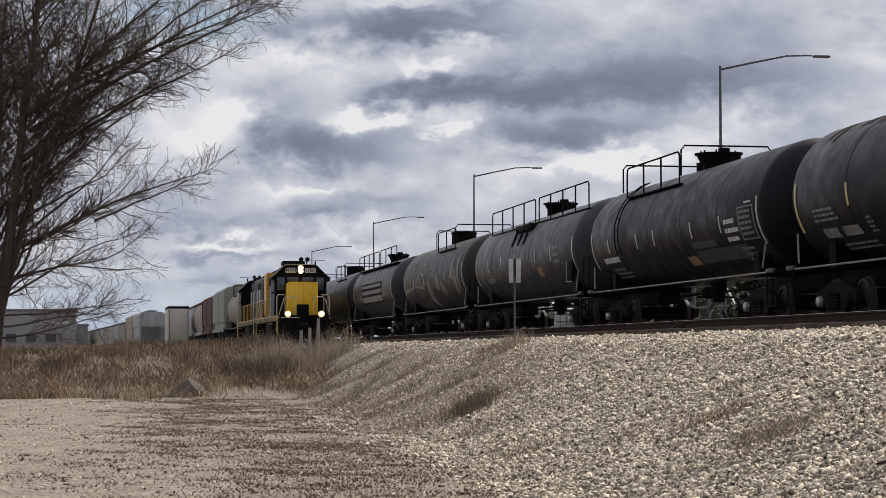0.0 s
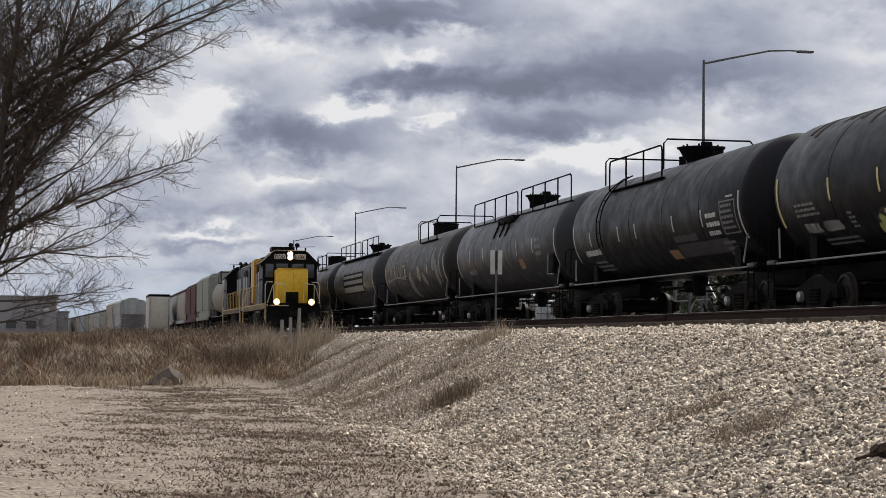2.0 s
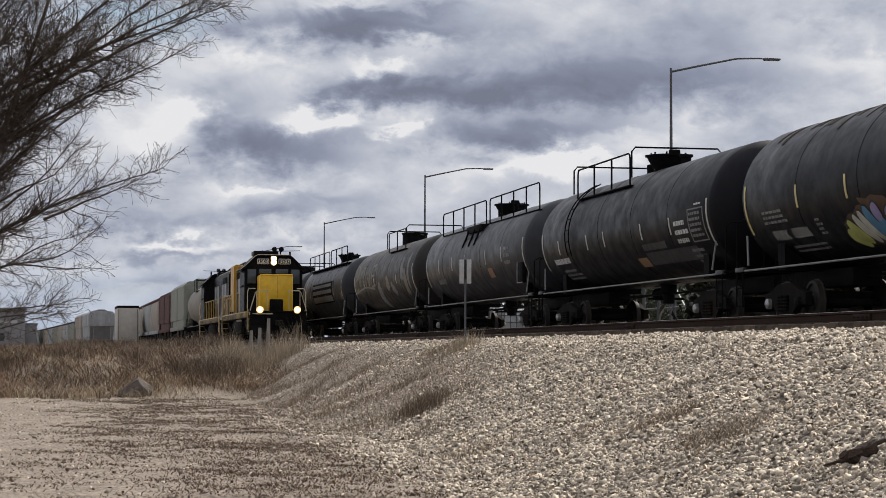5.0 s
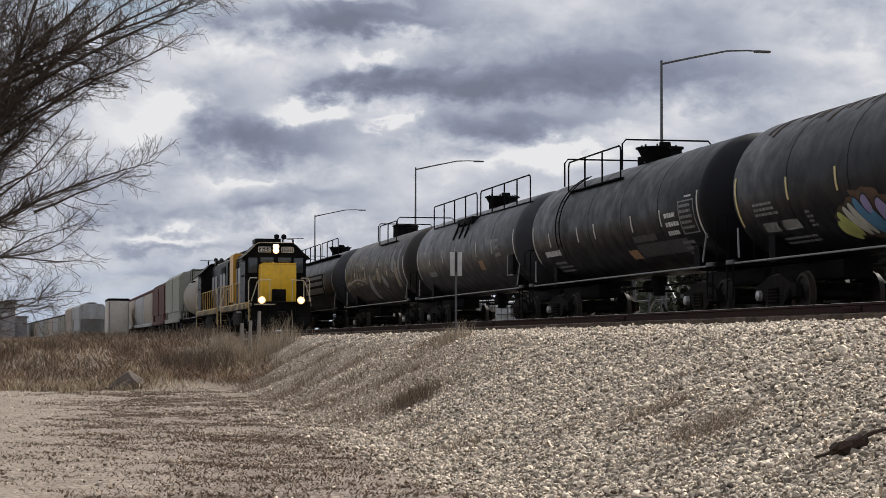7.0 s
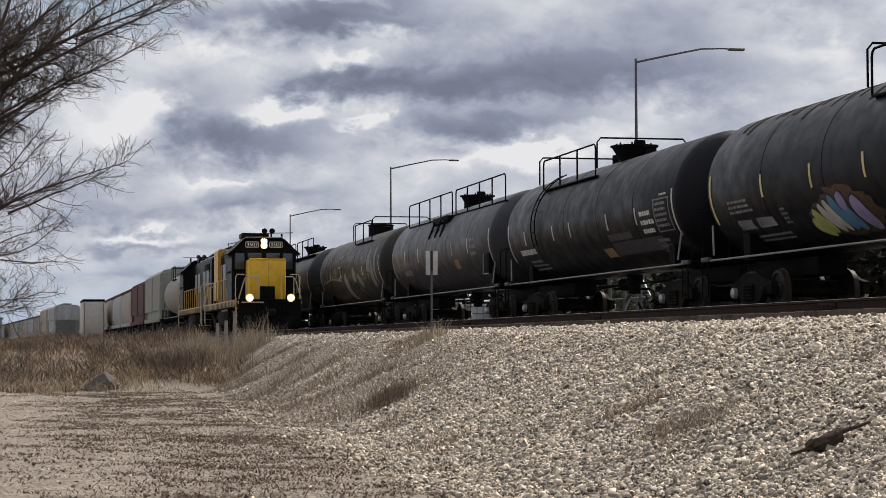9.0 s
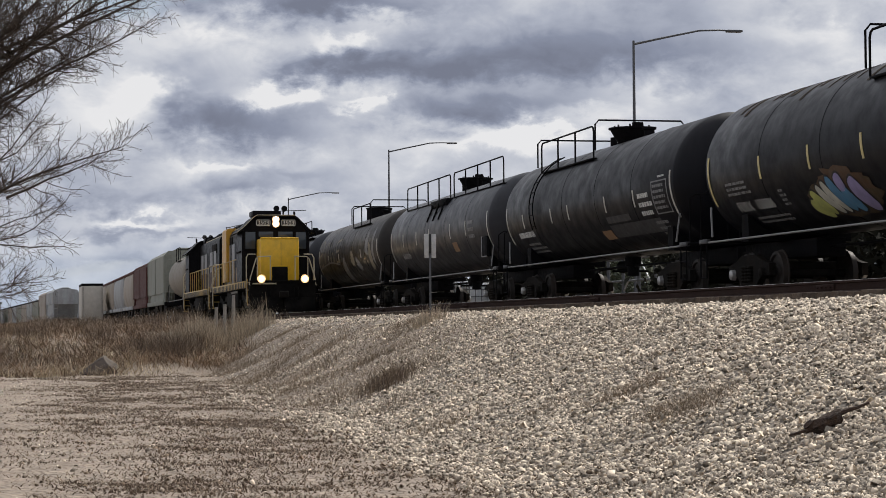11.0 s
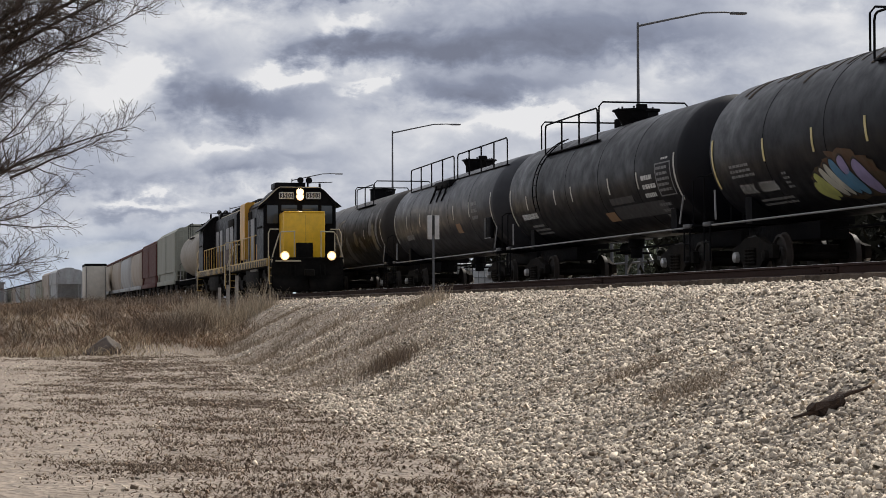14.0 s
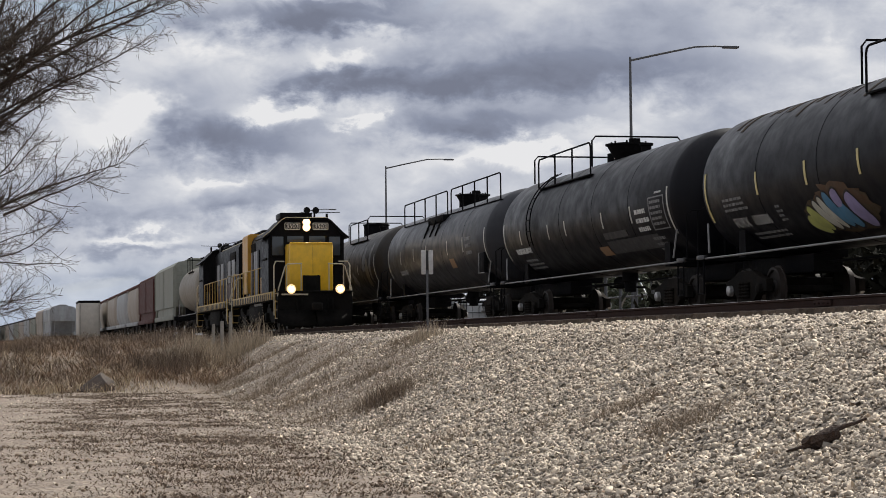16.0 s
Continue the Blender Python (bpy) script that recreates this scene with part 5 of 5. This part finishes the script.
        bmesh.ops.recalc_face_normals(bm, faces=bm.faces[:])
        part("rail", bm, m_rail, t)


def box_trailer(x0, x1, y0, y1, z0, z1):
    t = thing("box_trailer", "cream-white box trailer with a black roof, parked by the spur", "trailer")
    part("body", box(B(), x0, x1, y0, y1, z0 + 0.9, z1 - 0.25, 0.03), m_cream, t)
    part("roof", box(B(), x0 - 0.02, x1 + 0.02, y0 - 0.02, y1 + 0.02, z1 - 0.247, z1, 0.03), m_tank_dark, t)
    for k in range(2):
        x = x0 + 0.12 + (x1 - x0 - 0.24) * k
        part("door_bar", tube(B(), [(x, y0 - 0.03, z0 + 1.0), (x, y0 - 0.03, z1 - 0.35)], 0.025, 6), m_galv, t)
    part("chassis", box(B(), x0 + 0.3, x1 - 0.3, y0 + 0.2, y1 - 0.2, z0 + 0.6, z0 + 0.895), m_tank_dark, t)
    for y in (y0 + 1.2, y0 + 2.4, y1 - 1.5):
        for x in (x0 + 0.15, x1 - 0.15):
            part("wheel", lathe(B(), [(-0.14, 0.3), (-0.14, 0.5), (0.14, 0.5), (0.14, 0.3)], "x", 24, (x, y, z0 + 0.48)), m_tank_dark, t)


# ---- the place ----
ground()
main_track = track("main_track", MAIN, -60, 900, "main line of rusty rails on dark timber ties")
siding_track = track("siding_track", SIDING, -60, 420, "siding of rusty rails under the standing tank cars")

for y, top in ((83.0, 13.3), (139.8, 13.55), (191.6, 13.45), (247.0, 13.45)):
    light_pole(y, top=top)
wayside_sign()
boulder()
driftwood(6.64, 16.35)
fence_posts()

WHITE, YEL = m_reflector_w, m_reflector
cars = []


def even(ys, mt, a0, a1):
    return [("bar", mt, "reflector_strip", "", y - 0.045, y + 0.045, a0, a1) for y in ys]


marks = even((40.15, 37.5, 34.95, 32.4, 29.8), YEL, -0.42, 0.05) + even((43.25, 27.35), YEL, -0.85, 0.25)
marks += [("text", m_white_mark, "reporting_mark", "", "FURX", 0.34, 42.1, -1.07), ("text", m_white_mark, "car_number", "", "133006", 0.34, 41.03, -1.07),
          ("lines", m_faint_mark, "small_print", "", 41.5, -1.26, 1.9, 0.26, 2), ("lines", m_faint_mark, "faded_print", "", 42.3, -0.38, 1.4, 0.34, 3), ("lines", m_faint_mark, "data_panel", "", 39.5, -0.70, 0.30, 0.42, 4)]
streak = random.Random(9)
for k in range(11):
    y0 = 35.5 + 0.7 * k + streak.uniform(-0.25, 0.25)
    marks.append(("bar", m_dust, "dust_streak", "", y0, y0 + streak.uniform(0.06, 0.30), streak.uniform(1.1, 1.7), 2.42))
# sprayed piece: a hazy amber ground, black outlines, four leaning rounded letters
marks += [("blob", m_spray["amber"], "spray_haze", "amber overspray", 36.50, -1.10, 1.62, 0.50, 0.0, 0.011, 0.16, 2.0), ("blob", m_spray["rust"], "spray_haze", "rusty overspray", 36.2, -0.74, 1.1, 0.26, 0.1, 0.0115, 0.3, 2.0)]
for y, a, rs, ra, tilt, c in ((37.95, -1.30, 0.20, 0.34, -1.05, "lime"), (37.70, -1.16, 0.17, 0.38, -0.75, "lime"), (37.32, -1.12, 0.14, 0.42, -0.6, "pale"), (37.02, -1.08, 0.13, 0.44, -0.55, "pale"), (36.70, -1.04, 0.17, 0.46, -0.5, "blue"),
                              (36.40, -0.78, 0.18, 0.19, -0.3, "lilac"), (36.28, -1.18, 0.19, 0.34, -0.45, "blue"), (35.72, -1.12, 0.26, 0.44, -0.5, "lilac")):
    marks += [("blob", m_spray["black"], "outline", "black sprayed outline", y, a, rs + 0.045, ra + 0.045, tilt, 0.016, 0.03, 2.6), ("blob", m_spray[c], "letter", c + " sprayed letter", y, a, rs, ra, tilt, 0.021, 0.03, 2.6)]
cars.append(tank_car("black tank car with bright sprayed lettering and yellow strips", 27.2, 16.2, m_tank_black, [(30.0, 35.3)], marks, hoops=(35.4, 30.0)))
marks = even((60.0, 56.8, 55.0, 51.4, 48.9), WHITE, -0.5, -0.08) + even((61.95, 45.95), WHITE, -0.95, 0.2)
marks += [("lines", m_white_mark, "reporting_mark", "", 60.9, -0.62, 1.9, 0.34, 1), ("lines", m_faint_mark, "small_print", "", 60.4, -1.0, 1.7, 0.46, 3),
          ("lines", m_white_mark, "data_print", "", 48.55, -0.20, 1.05, 0.66, 3), ("lines", m_white_mark, "data_heading", "", 46.9, 0.14, 0.6, 0.09, 1), ("lines", m_faint_mark, "data_panel", "", 47.30, -0.06, 1.0, 0.66, 5),
          ("bar", m_faint_mark, "panel_border", "", 46.22, 47.40, 0.00, 0.03), ("bar", m_faint_mark, "panel_border", "", 46.22, 47.40, -0.78, -0.75), ("bar", m_faint_mark, "panel_border", "", 46.22, 46.27, -0.75, 0.00), ("bar", m_faint_mark, "panel_border", "", 47.35, 47.40, -0.75, 0.00),
          ("bar", m_grey_patch, "repainted_patch", "grey repainted patch", 47.4, 51.6, -1.26, -0.86), ("bar", m_grey_patch, "repainted_patch", "grey repainted patch", 49.6, 51.6, -0.80, -0.62),
          ("lines", m_faint_mark, "small_print", "", 47.9, -0.95, 0.9, 0.5, 3), ("bar", m_placard, "placard", "faded orange hazard placard", 51.75, 52.55, -1.28, -0.98)]
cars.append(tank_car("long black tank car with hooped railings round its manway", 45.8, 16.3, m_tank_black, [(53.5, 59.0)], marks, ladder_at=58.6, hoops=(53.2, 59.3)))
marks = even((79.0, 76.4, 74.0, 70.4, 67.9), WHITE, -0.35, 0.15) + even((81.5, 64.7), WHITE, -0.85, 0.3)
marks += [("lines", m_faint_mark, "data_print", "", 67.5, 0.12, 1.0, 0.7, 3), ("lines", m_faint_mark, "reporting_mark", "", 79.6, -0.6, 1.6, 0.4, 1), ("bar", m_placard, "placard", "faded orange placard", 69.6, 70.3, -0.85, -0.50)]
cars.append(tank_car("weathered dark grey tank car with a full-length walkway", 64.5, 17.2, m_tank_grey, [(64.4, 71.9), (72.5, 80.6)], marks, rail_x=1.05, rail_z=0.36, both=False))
side_platform(cars[-1], 73.4 - 73.1, 2.6)
marks = even((98.0, 95.0, 89.0), WHITE, -0.4, 0.0) + even((101.0, 84.9), WHITE, -0.85, 0.3)
# faded sprayed curls over worn paint
for k, curl in enumerate(([(0, 0.5), (0.6, 0.75), (1.2, 0.45), (0.9, 0.1), (0.2, -0.1), (0.5, -0.5), (1.2, -0.4)], [(0, -0.4), (0.3, 0.3), (0.8, 0.6), (1.2, 0.1), (1.25, -0.4)], [(0, 0.55), (0.1, -0.35), (0.7, 0.05), (1.1, -0.35), (1.2, 0.6)], [(1.1, 0.6), (0.1, 0.5), (0.15, 0.1), (0.9, 0.1)], [(0.15, 0.1), (0.1, -0.4), (1.1, -0.35)])):
    y = (100.9, 99.1, 97.4, 95.7, 95.7)[k]
    marks += [("stroke", m_ochre, "sprayed_line", "faded ochre sprayed line", [(y - u, 0.05 + v) for u, v in curl], 0.11)]
marks += [("stroke", m_faint_mark, "sprayed_line", "pale sprayed line", [(100.8, -0.55), (97.5, -0.35), (95.0, -0.5)], 0.08), ("blob", m_faint_mark, "pale_smear", "pale faded paint", 93.8, -0.95, 0.45, 0.72, 0.5, 0.013, 0.12, 4.0),
          ("blob", m_ochre, "pale_smear", "", 91.3, -0.35, 0.40, 0.32, 0.2, 0.013, 0.3, 3.0), ("blob", m_faint_mark, "pale_smear", "", 90.0, -0.65, 0.5, 0.25, 0.4, 0.013, 0.3, 3.0), ("blob", m_faint_mark, "pale_smear", "", 87.4, 0.15, 0.35, 0.5, 0.2, 0.013, 0.3, 3.0),
          ("blob", m_ochre, "pale_smear", "", 86.7, -0.45, 0.35, 0.6, 0.1, 0.013, 0.3, 3.0), ("blob", m_faint_mark, "pale_smear", "", 85.9, 0.0, 0.22, 0.8, 0.1, 0.013, 0.3, 3.0)]
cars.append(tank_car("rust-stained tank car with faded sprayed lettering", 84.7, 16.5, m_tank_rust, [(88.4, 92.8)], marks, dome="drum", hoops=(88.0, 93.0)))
marks = stripes(105.6, 15.8, 5, WHITE)
marks += [("bar", m_tank_dark, "panel_ground", "black painted panel", 109.2, 117.2, -0.78, 0.36), ("raised", m_faint_mark, "lettering_bar", "", 109.6, 117.0, 0.10, 0.26), ("raised", m_faint_mark, "lettering_bar", "", 109.4, 117.0, -0.24, -0.04), ("raised", m_faint_mark, "lettering_bar", "", 109.4, 117.0, -0.70, -0.38)]
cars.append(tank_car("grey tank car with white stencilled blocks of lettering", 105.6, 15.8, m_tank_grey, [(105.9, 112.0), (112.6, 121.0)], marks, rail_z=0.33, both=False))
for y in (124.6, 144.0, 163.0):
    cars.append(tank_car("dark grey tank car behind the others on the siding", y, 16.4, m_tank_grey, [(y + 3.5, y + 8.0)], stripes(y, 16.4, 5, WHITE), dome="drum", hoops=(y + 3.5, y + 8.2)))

engine = locomotive("black locomotive with a yellow nose and lit headlamps", True, True)
second = locomotive("second black locomotive with yellow bands, coupled behind", False, False)
consist = [(engine, 0.0, False), (second, 35.6, True)]


def train_tank():
    t = tank_car("cream tank car coupled behind the locomotives", 0, 11.0, m_train_tank, [(4.5, 7.5)], [], R=1.45, group="moving freight cars")
    return t


consist.append((train_tank(), 42.6, False))
TAN = "dusty cream covered hopper with curved sides and a rusty roof"
y = 51.0
for lab, mt, ln, hh, cv, rf in (("grey-green covered hopper car with plain sides", m_hop_grey, 17.6, 4.78, False, None), ("oxide red covered hopper car with plain sides", m_hop_red, 17.8, 4.55, False, m_hop_red),
                                (TAN, m_hop_tan, 16.4, 4.45, True, m_hop_red), (TAN, m_hop_blue, 17.2, 4.45, True, m_hop_red), (TAN, m_hop_tan, 17.2, 4.45, True, m_hop_red), (TAN, m_hop_tan, 16.6, 4.45, True, m_hop_red),
                                (TAN, m_hop_blue, 16.6, 4.45, True, m_hop_red), (TAN, m_hop_tan, 16.6, 4.45, True, m_hop_red), (TAN, m_hop_tan, 16.6, 4.45, True, m_hop_red)):
    h = hopper_car("covered_hopper", lab, mt, ln, hh, 2, "moving freight cars", cv, rf)
    consist.append((h, y + ln / 2, False))
    y += ln + 0.5

# cars standing on the spur that bends away behind the grass
SPUR = 1.5


def spur_x(y):
    return 6.75 - 0.0365 * (y - 250) - 1.3e-5 * (y - 250) ** 2


y = 247.0
for k in range(13):
    mt = (m_hop_blue, m_hop_tan, m_hop_grey)[k % 3]
    low = k > 1
    h = hopper_car("covered_hopper", "pale grey covered hopper standing on the spur" if not low else "low dusty hopper car standing on the spur", mt, 15.6, 4.65 if not low else 3.95, 3, "standing hopper cars", False, m_tank_dark if low else None, 2.9 if not low else 1.85)
    ym = y + 7.8
    h.matrix_world = pose(spur_x(ym), ym, SPUR, 0, 0, math.degrees(math.atan((spur_x(ym - 5) - spur_x(ym + 5)) / 10)))
    y += 16.6
spur_track(spur_x, 235, 470, SPUR)
box_trailer(7.75, 9.95, 222, 231, float(height(8.8, 226)) + 0.02, 6.25)
far_building()
# assumed brush row, placed to darken what shows beneath the tank cars
hedge("gap_brush", 22.6, [(28, 69.5), (82, 97.5), (106.5, 124), (124.5, 150)], 4.6, m_filler, "dense dark brush added to darken the gaps under the tank cars", 21)
hedge("far_brush", 44, [(105, 175)], 7.2, m_brush, "grey-green brush far beyond the road", 22, 3.0)
for x, y in ((20.55, 90.8), (20.3, 92.2)):
    g = float(height(x, y))
    for k in range(2):
        storage_tote(x, y, g + 1.135 * k, 8 * k)
pipe_gate(23.0, 70.5, 78.5, 0.9, 4.1)

# stems by their upper ends and girth; limbs of note also by their starts
bare_tree((-3.7, 80, 1.1), [((-1.8, 80, 16.5), 0.25), ((0.0, 79, 15.5), 0.20), ((-4.2, 81, 17.5), 0.25), ((-6.5, 80, 16), 0.22), ((-2.6, 77.5, 15.0), 0.2), ((-3.4, 82, 15), 0.2), ((-4.6, 78.5, 12), 0.15),
                            ((4.3, 79.2, 8.2), 0.10, (-3.3, 80, 5.2)), ((3.2, 79.6, 7.9), 0.06, (0.0, 79.6, 6.4)), ((7.0, 79.5, 14.4), 0.11, (-2.4, 80, 9.8)), ((6.6, 80.2, 15.7), 0.10, (-2.2, 80, 10.6)), ((5.0, 78.0, 15.5), 0.10, (-2.3, 79.6, 9.0)), ((2.7, 80.5, 11.7), 0.08, (-3.0, 80, 7.0)),
                            ((1.6, 79.0, 4.6), 0.06, (-3.6, 80, 4.2)), ((1.2, 80.6, 5.6), 0.06, (-3.5, 80, 3.4)), ((1.0, 81.0, 3.3), 0.05, (-3.7, 80, 2.4)), ((1.1, 79.8, 7.6), 0.06, (-3.4, 80, 5.2)), ((1.1, 80.2, 9.4), 0.07, (-3.2, 80, 5.4)), ((0.6, 80.5, 3.6), 0.05, (-3.7, 80, 2.8)), ((1.4, 81.0, 6.2), 0.06, (-3.5, 80, 4.0)), ((1.5, 78.6, 10.9), 0.07, (-3.2, 79.8, 6.0)), ((5.3, 80.3, 13.2), 0.09, (-2.6, 80, 8.4)), ((4.4, 79.6, 17.0), 0.10, (-2.0, 80, 11.0)), ((6.4, 79.0, 14.9), 0.09, (-1.6, 80, 11.4)), ((3.6, 79.4, 12.4), 0.08, (-2.8, 80, 8.6)), ((2.0, 80.4, 13.8), 0.08, (-2.6, 80, 8.0)), ((1.4, 80.2, 8.2), 0.06, (-3.4, 80, 4.6)), ((0.3, 79.0, 2.7), 0.05, (-3.7, 80, 2.0))], 5,
          "large bare many-stemmed tree with dense fine twigs")


# ---- stones and dry growth ----
rng = np.random.default_rng(11)
n = 172000
yy = 11.5 + (rng.uniform(0, 1, n) ** 1.9) * 40
xx = rng.uniform(4.0, 10.75, n)
ok = (xx > toe(yy) - 0.5 + rng.normal(0, 0.3, n)) & (xx < yy * 0.47 + 0.5) & (xx > yy * 0.10) & (rng.uniform(0, 1, n) > 0.93 * thin_cover(xx, yy))
xx, yy = xx[ok], yy[ok]
stones("crushed_stone", xx, yy, np.clip(rng.lognormal(-4.28, 0.36, len(xx)), 0.009, 0.038) * (1 + 0.005 * (yy - 12)), m_stone, "grey and buff crushed stone on the slope", 3)
n = 9000
yy = rng.uniform(46, 82, n)
xx = rng.uniform(5.6, 10.75, n)
ok = (xx > toe(yy) - 0.3) & (rng.uniform(0, 1, n) > 0.93 * thin_cover(xx, yy))
xx, yy = xx[ok], yy[ok]
stones("far_crushed_stone", xx, yy, np.clip(rng.lognormal(-4.0, 0.38, len(xx)), 0.010, 0.045), m_stone, "crushed stone along the far part of the slope", 13)
n = 3200
yy = rng.uniform(15, 66, n)
xx = rng.uniform(-7, 7, n)
stones("scattered_pebbles", xx, yy, np.clip(rng.lognormal(-4.2, 0.4, n), 0.006, 0.032), m_stone, "pebbles scattered over the dirt", 4)


def tufts(name, spots, per, spread, h, lean, material, label, seed, width=0.006, category="weeds"):
    r = np.random.default_rng(seed)
    xs = np.concatenate([sx + r.normal(0, spread * k, int(per * k)) for sx, sy, k in spots])
    ys = np.concatenate([sy + r.normal(0, spread * k * 1.4, int(per * k)) for sx, sy, k in spots])
    hs = np.concatenate([r.uniform(0.3, 1.0, int(per * k)) * h * k for sx, sy, k in spots])
    return blades(name, xs, ys, hs, width, lean, material, label, seed, category=category)


def scatter(n, x0, x1, y0, y1, keep, k0=0.6, k1=1.4):
    a, b = rng.uniform(x0, x1, n), rng.uniform(y0, y1, n)
    m = keep(a, b)
    return list(zip(a[m], b[m], rng.uniform(k0, k1, n)[m]))


bank = scatter(2600, -13, 8.4, 65.5, 92, lambda a, b: (a < toe(b) + 1.3) & (b > 66.3 + 1.6 * wave(a, b, 0.3)))
tufts("dry_grass", bank, 26, 0.20, 0.36, 2.4, m_grass, "tall dry brown grass on a bank", 5, 0.014, "grass")
dark = scatter(900, -13, 8.4, 66.0, 80, lambda a, b: (a < toe(b) + 1.6) & (b > 66.5 + 1.6 * wave(a, b, 0.3)) & (wave(a, b, 0.7) > -0.1))
tufts("dead_brush", dark, 30, 0.17, 0.36, 2.2, m_weed, "tangled dark dead weeds in the grass", 6, 0.011, "grass")
tufts("dead_bush", [(5.4, 70, 1.5), (5.9, 71, 1.4), (5.0, 70.6, 1.2), (6.3, 72, 1.2), (4.5, 71, 1.0), (3.2, 72.5, 1.1), (0.8, 73, 1.2), (-1.4, 72, 1.0)], 340, 0.32, 0.62, 1.0, m_weed, "dark dead weed bushes on the bank", 26, 0.008)
pale = scatter(420, -9, 7.5, 66.0, 74, lambda a, b: (a < toe(b) + 1.0) & (wave(a, b, 0.5) > 0.0))
tufts("bleached_grass", pale, 16, 0.2, 0.42, 1.8, m_straw, "bleached bent grass stalks", 16, 0.012, "grass")
low = []
for k in range(440):
    b = 15 + 52 * rng.uniform() ** 1.2
    a = rng.normal(3.0, 1.5) + (b - 18) * 0.012
    size = rng.uniform(0.25, 0.9)
    for _ in range(int(10 + 26 * size)):
        low.append((a + rng.normal(0, size * 0.7), b + rng.normal(0, size * 1.1), rng.uniform(0.5, 1.4)))
low = [(a, b, k) for a, b, k in low if a < float(toe(b)) + 0.9]
tufts("low_weeds", low, 11, 0.10, 0.060, 2.0, m_weed, "low dry weeds scattered over the dirt", 7, 0.010)
pick = rng.integers(0, len(low), 11000)
cx = np.array([low[i][0] for i in pick]) + rng.normal(0, 0.14, len(pick))
cy = np.array([low[i][1] for i in pick]) + rng.normal(0, 0.2, len(pick))
stones("soil_clods", cx, cy, np.clip(rng.lognormal(-4.6, 0.45, len(pick)), 0.004, 0.026), m_clod, "crumbled brown soil clods among the weeds", 33)
stray = scatter(1500, -6, 4, 15, 66, lambda a, b: rng.uniform(0, 1, len(a)) > 0.4, 0.4, 1.3)
tufts("stray_weeds", stray, 12, 0.10, 0.06, 1.7, m_weed, "stray dry weeds on the dirt", 17, 0.007)
slope = scatter(2600, 5.2, 9.2, 27, 72, lambda a, b: (a > toe(b)) & (rng.uniform(0, 1, len(a)) < 0.12 + thin_cover(a, b)), 0.4, 1.1)
tufts("thin_grass", slope, 22, 0.24, 0.15, 2.0, m_thin, "thin dry grass growing through the stones", 18, 0.005)
spots = [(6.6, 36.5, 1.5), (6.75, 37.3, 1.2), (7.4, 43, 1.2), (7.0, 48, 1.2), (7.9, 52, 1.2), (7.3, 56, 1.2), (8.2, 60, 1.1), (9.1, 46.5, 1.1), (9.0, 47.2, 0.9), (6.4, 55, 1.2), (6.9, 62, 1.3), (7.3, 67, 1.3), (6.1, 44, 1.0), (8.4, 66, 1.0), (6.0, 33, 0.8), (5.6, 27, 0.8)]
tufts("dry_tufts", spots, 360, 0.34, 0.24, 1.3, m_thin, "tufts of dry grass on the stone slope", 8, 0.005)
spots = [(6.62, 19.9, 1.0), (6.80, 20.3, 0.9), (6.48, 20.1, 0.8), (6.95, 20.0, 0.7), (6.9, 22.6, 0.9), (6.7, 22.9, 0.8), (7.1, 22.5, 0.7), (6.4, 24.5, 0.7)]
tufts("wispy_grass", spots, 380, 0.22, 0.20, 2.0, m_thin, "pale wispy grass growing between the stones", 28, 0.0035)
spots = [(7.3 + 0.5 * k, 74 + (k * 37 % 5), 1.0 + 0.3 * ((k * 13) % 3)) for k in range(4)] + [(6.2, 72, 1.3), (6.9, 73.5, 1.2)]
tufts("pale_reeds", spots, 420, 0.35, 0.80, 0.6, m_reed, "pale tall dead weeds beside the track", 9, 0.008)
tufts("sign_weeds", [(9.22, 45.3, 1.0), (9.02, 45.6, 0.8), (8.85, 45.2, 0.7)], 160, 0.16, 0.50, 0.7, m_reed, "pale dry weeds at the foot of the sign", 35, 0.005)
tufts("slope_bush", [(6.55, 36.2, 1.1), (6.7, 36.6, 1.0)], 260, 0.2, 0.42, 0.9, m_weed, "dark dead weed bush on the slope", 36, 0.005)
back = scatter(700, 1.0, 9.0, 78, 98, lambda a, b: a > -1, 0.7, 1.3)
tufts("tall_weeds", back, 30, 0.2, 0.62, 1.0, m_weed, "tall dead weeds below the track", 29, 0.012)
tufts("weed_bushes", [(6.6, 80, 1.3), (7.4, 82, 1.4), (5.6, 83, 1.2), (8.2, 84, 1.2), (6.2, 79, 1.3)], 420, 0.38, 0.75, 0.9, m_weed, "bushy dead weeds below the track", 30, 0.009)

ties(main_track, MAIN, 20.0, 290)
rail_joints(main_track, MAIN)
ties(siding_track, SIDING, 24.0, 200)


# ---- what moves ----
TRAIN = [(0.0, 121.88), (1.0, 119.6), (2.0, 117.19), (3.0, 114.67), (4.0, 112.07), (5.0, 109.41), (6.0, 106.7), (7.0, 103.98), (8.0, 101.26), (9.0, 98.58), (10.0, 95.94), (11.0, 93.38), (12.0, 90.92), (13.0, 88.58), (14.0, 86.38), (15.0, 84.35), (16.0, 82.51)]


def motions():
    for ob, back, flipped in consist:
        walk(ob, [(t, pose(MAIN, y + back, RAIL, 0, 0, 180 if flipped else 0)) for t, y in TRAIN])


motions()
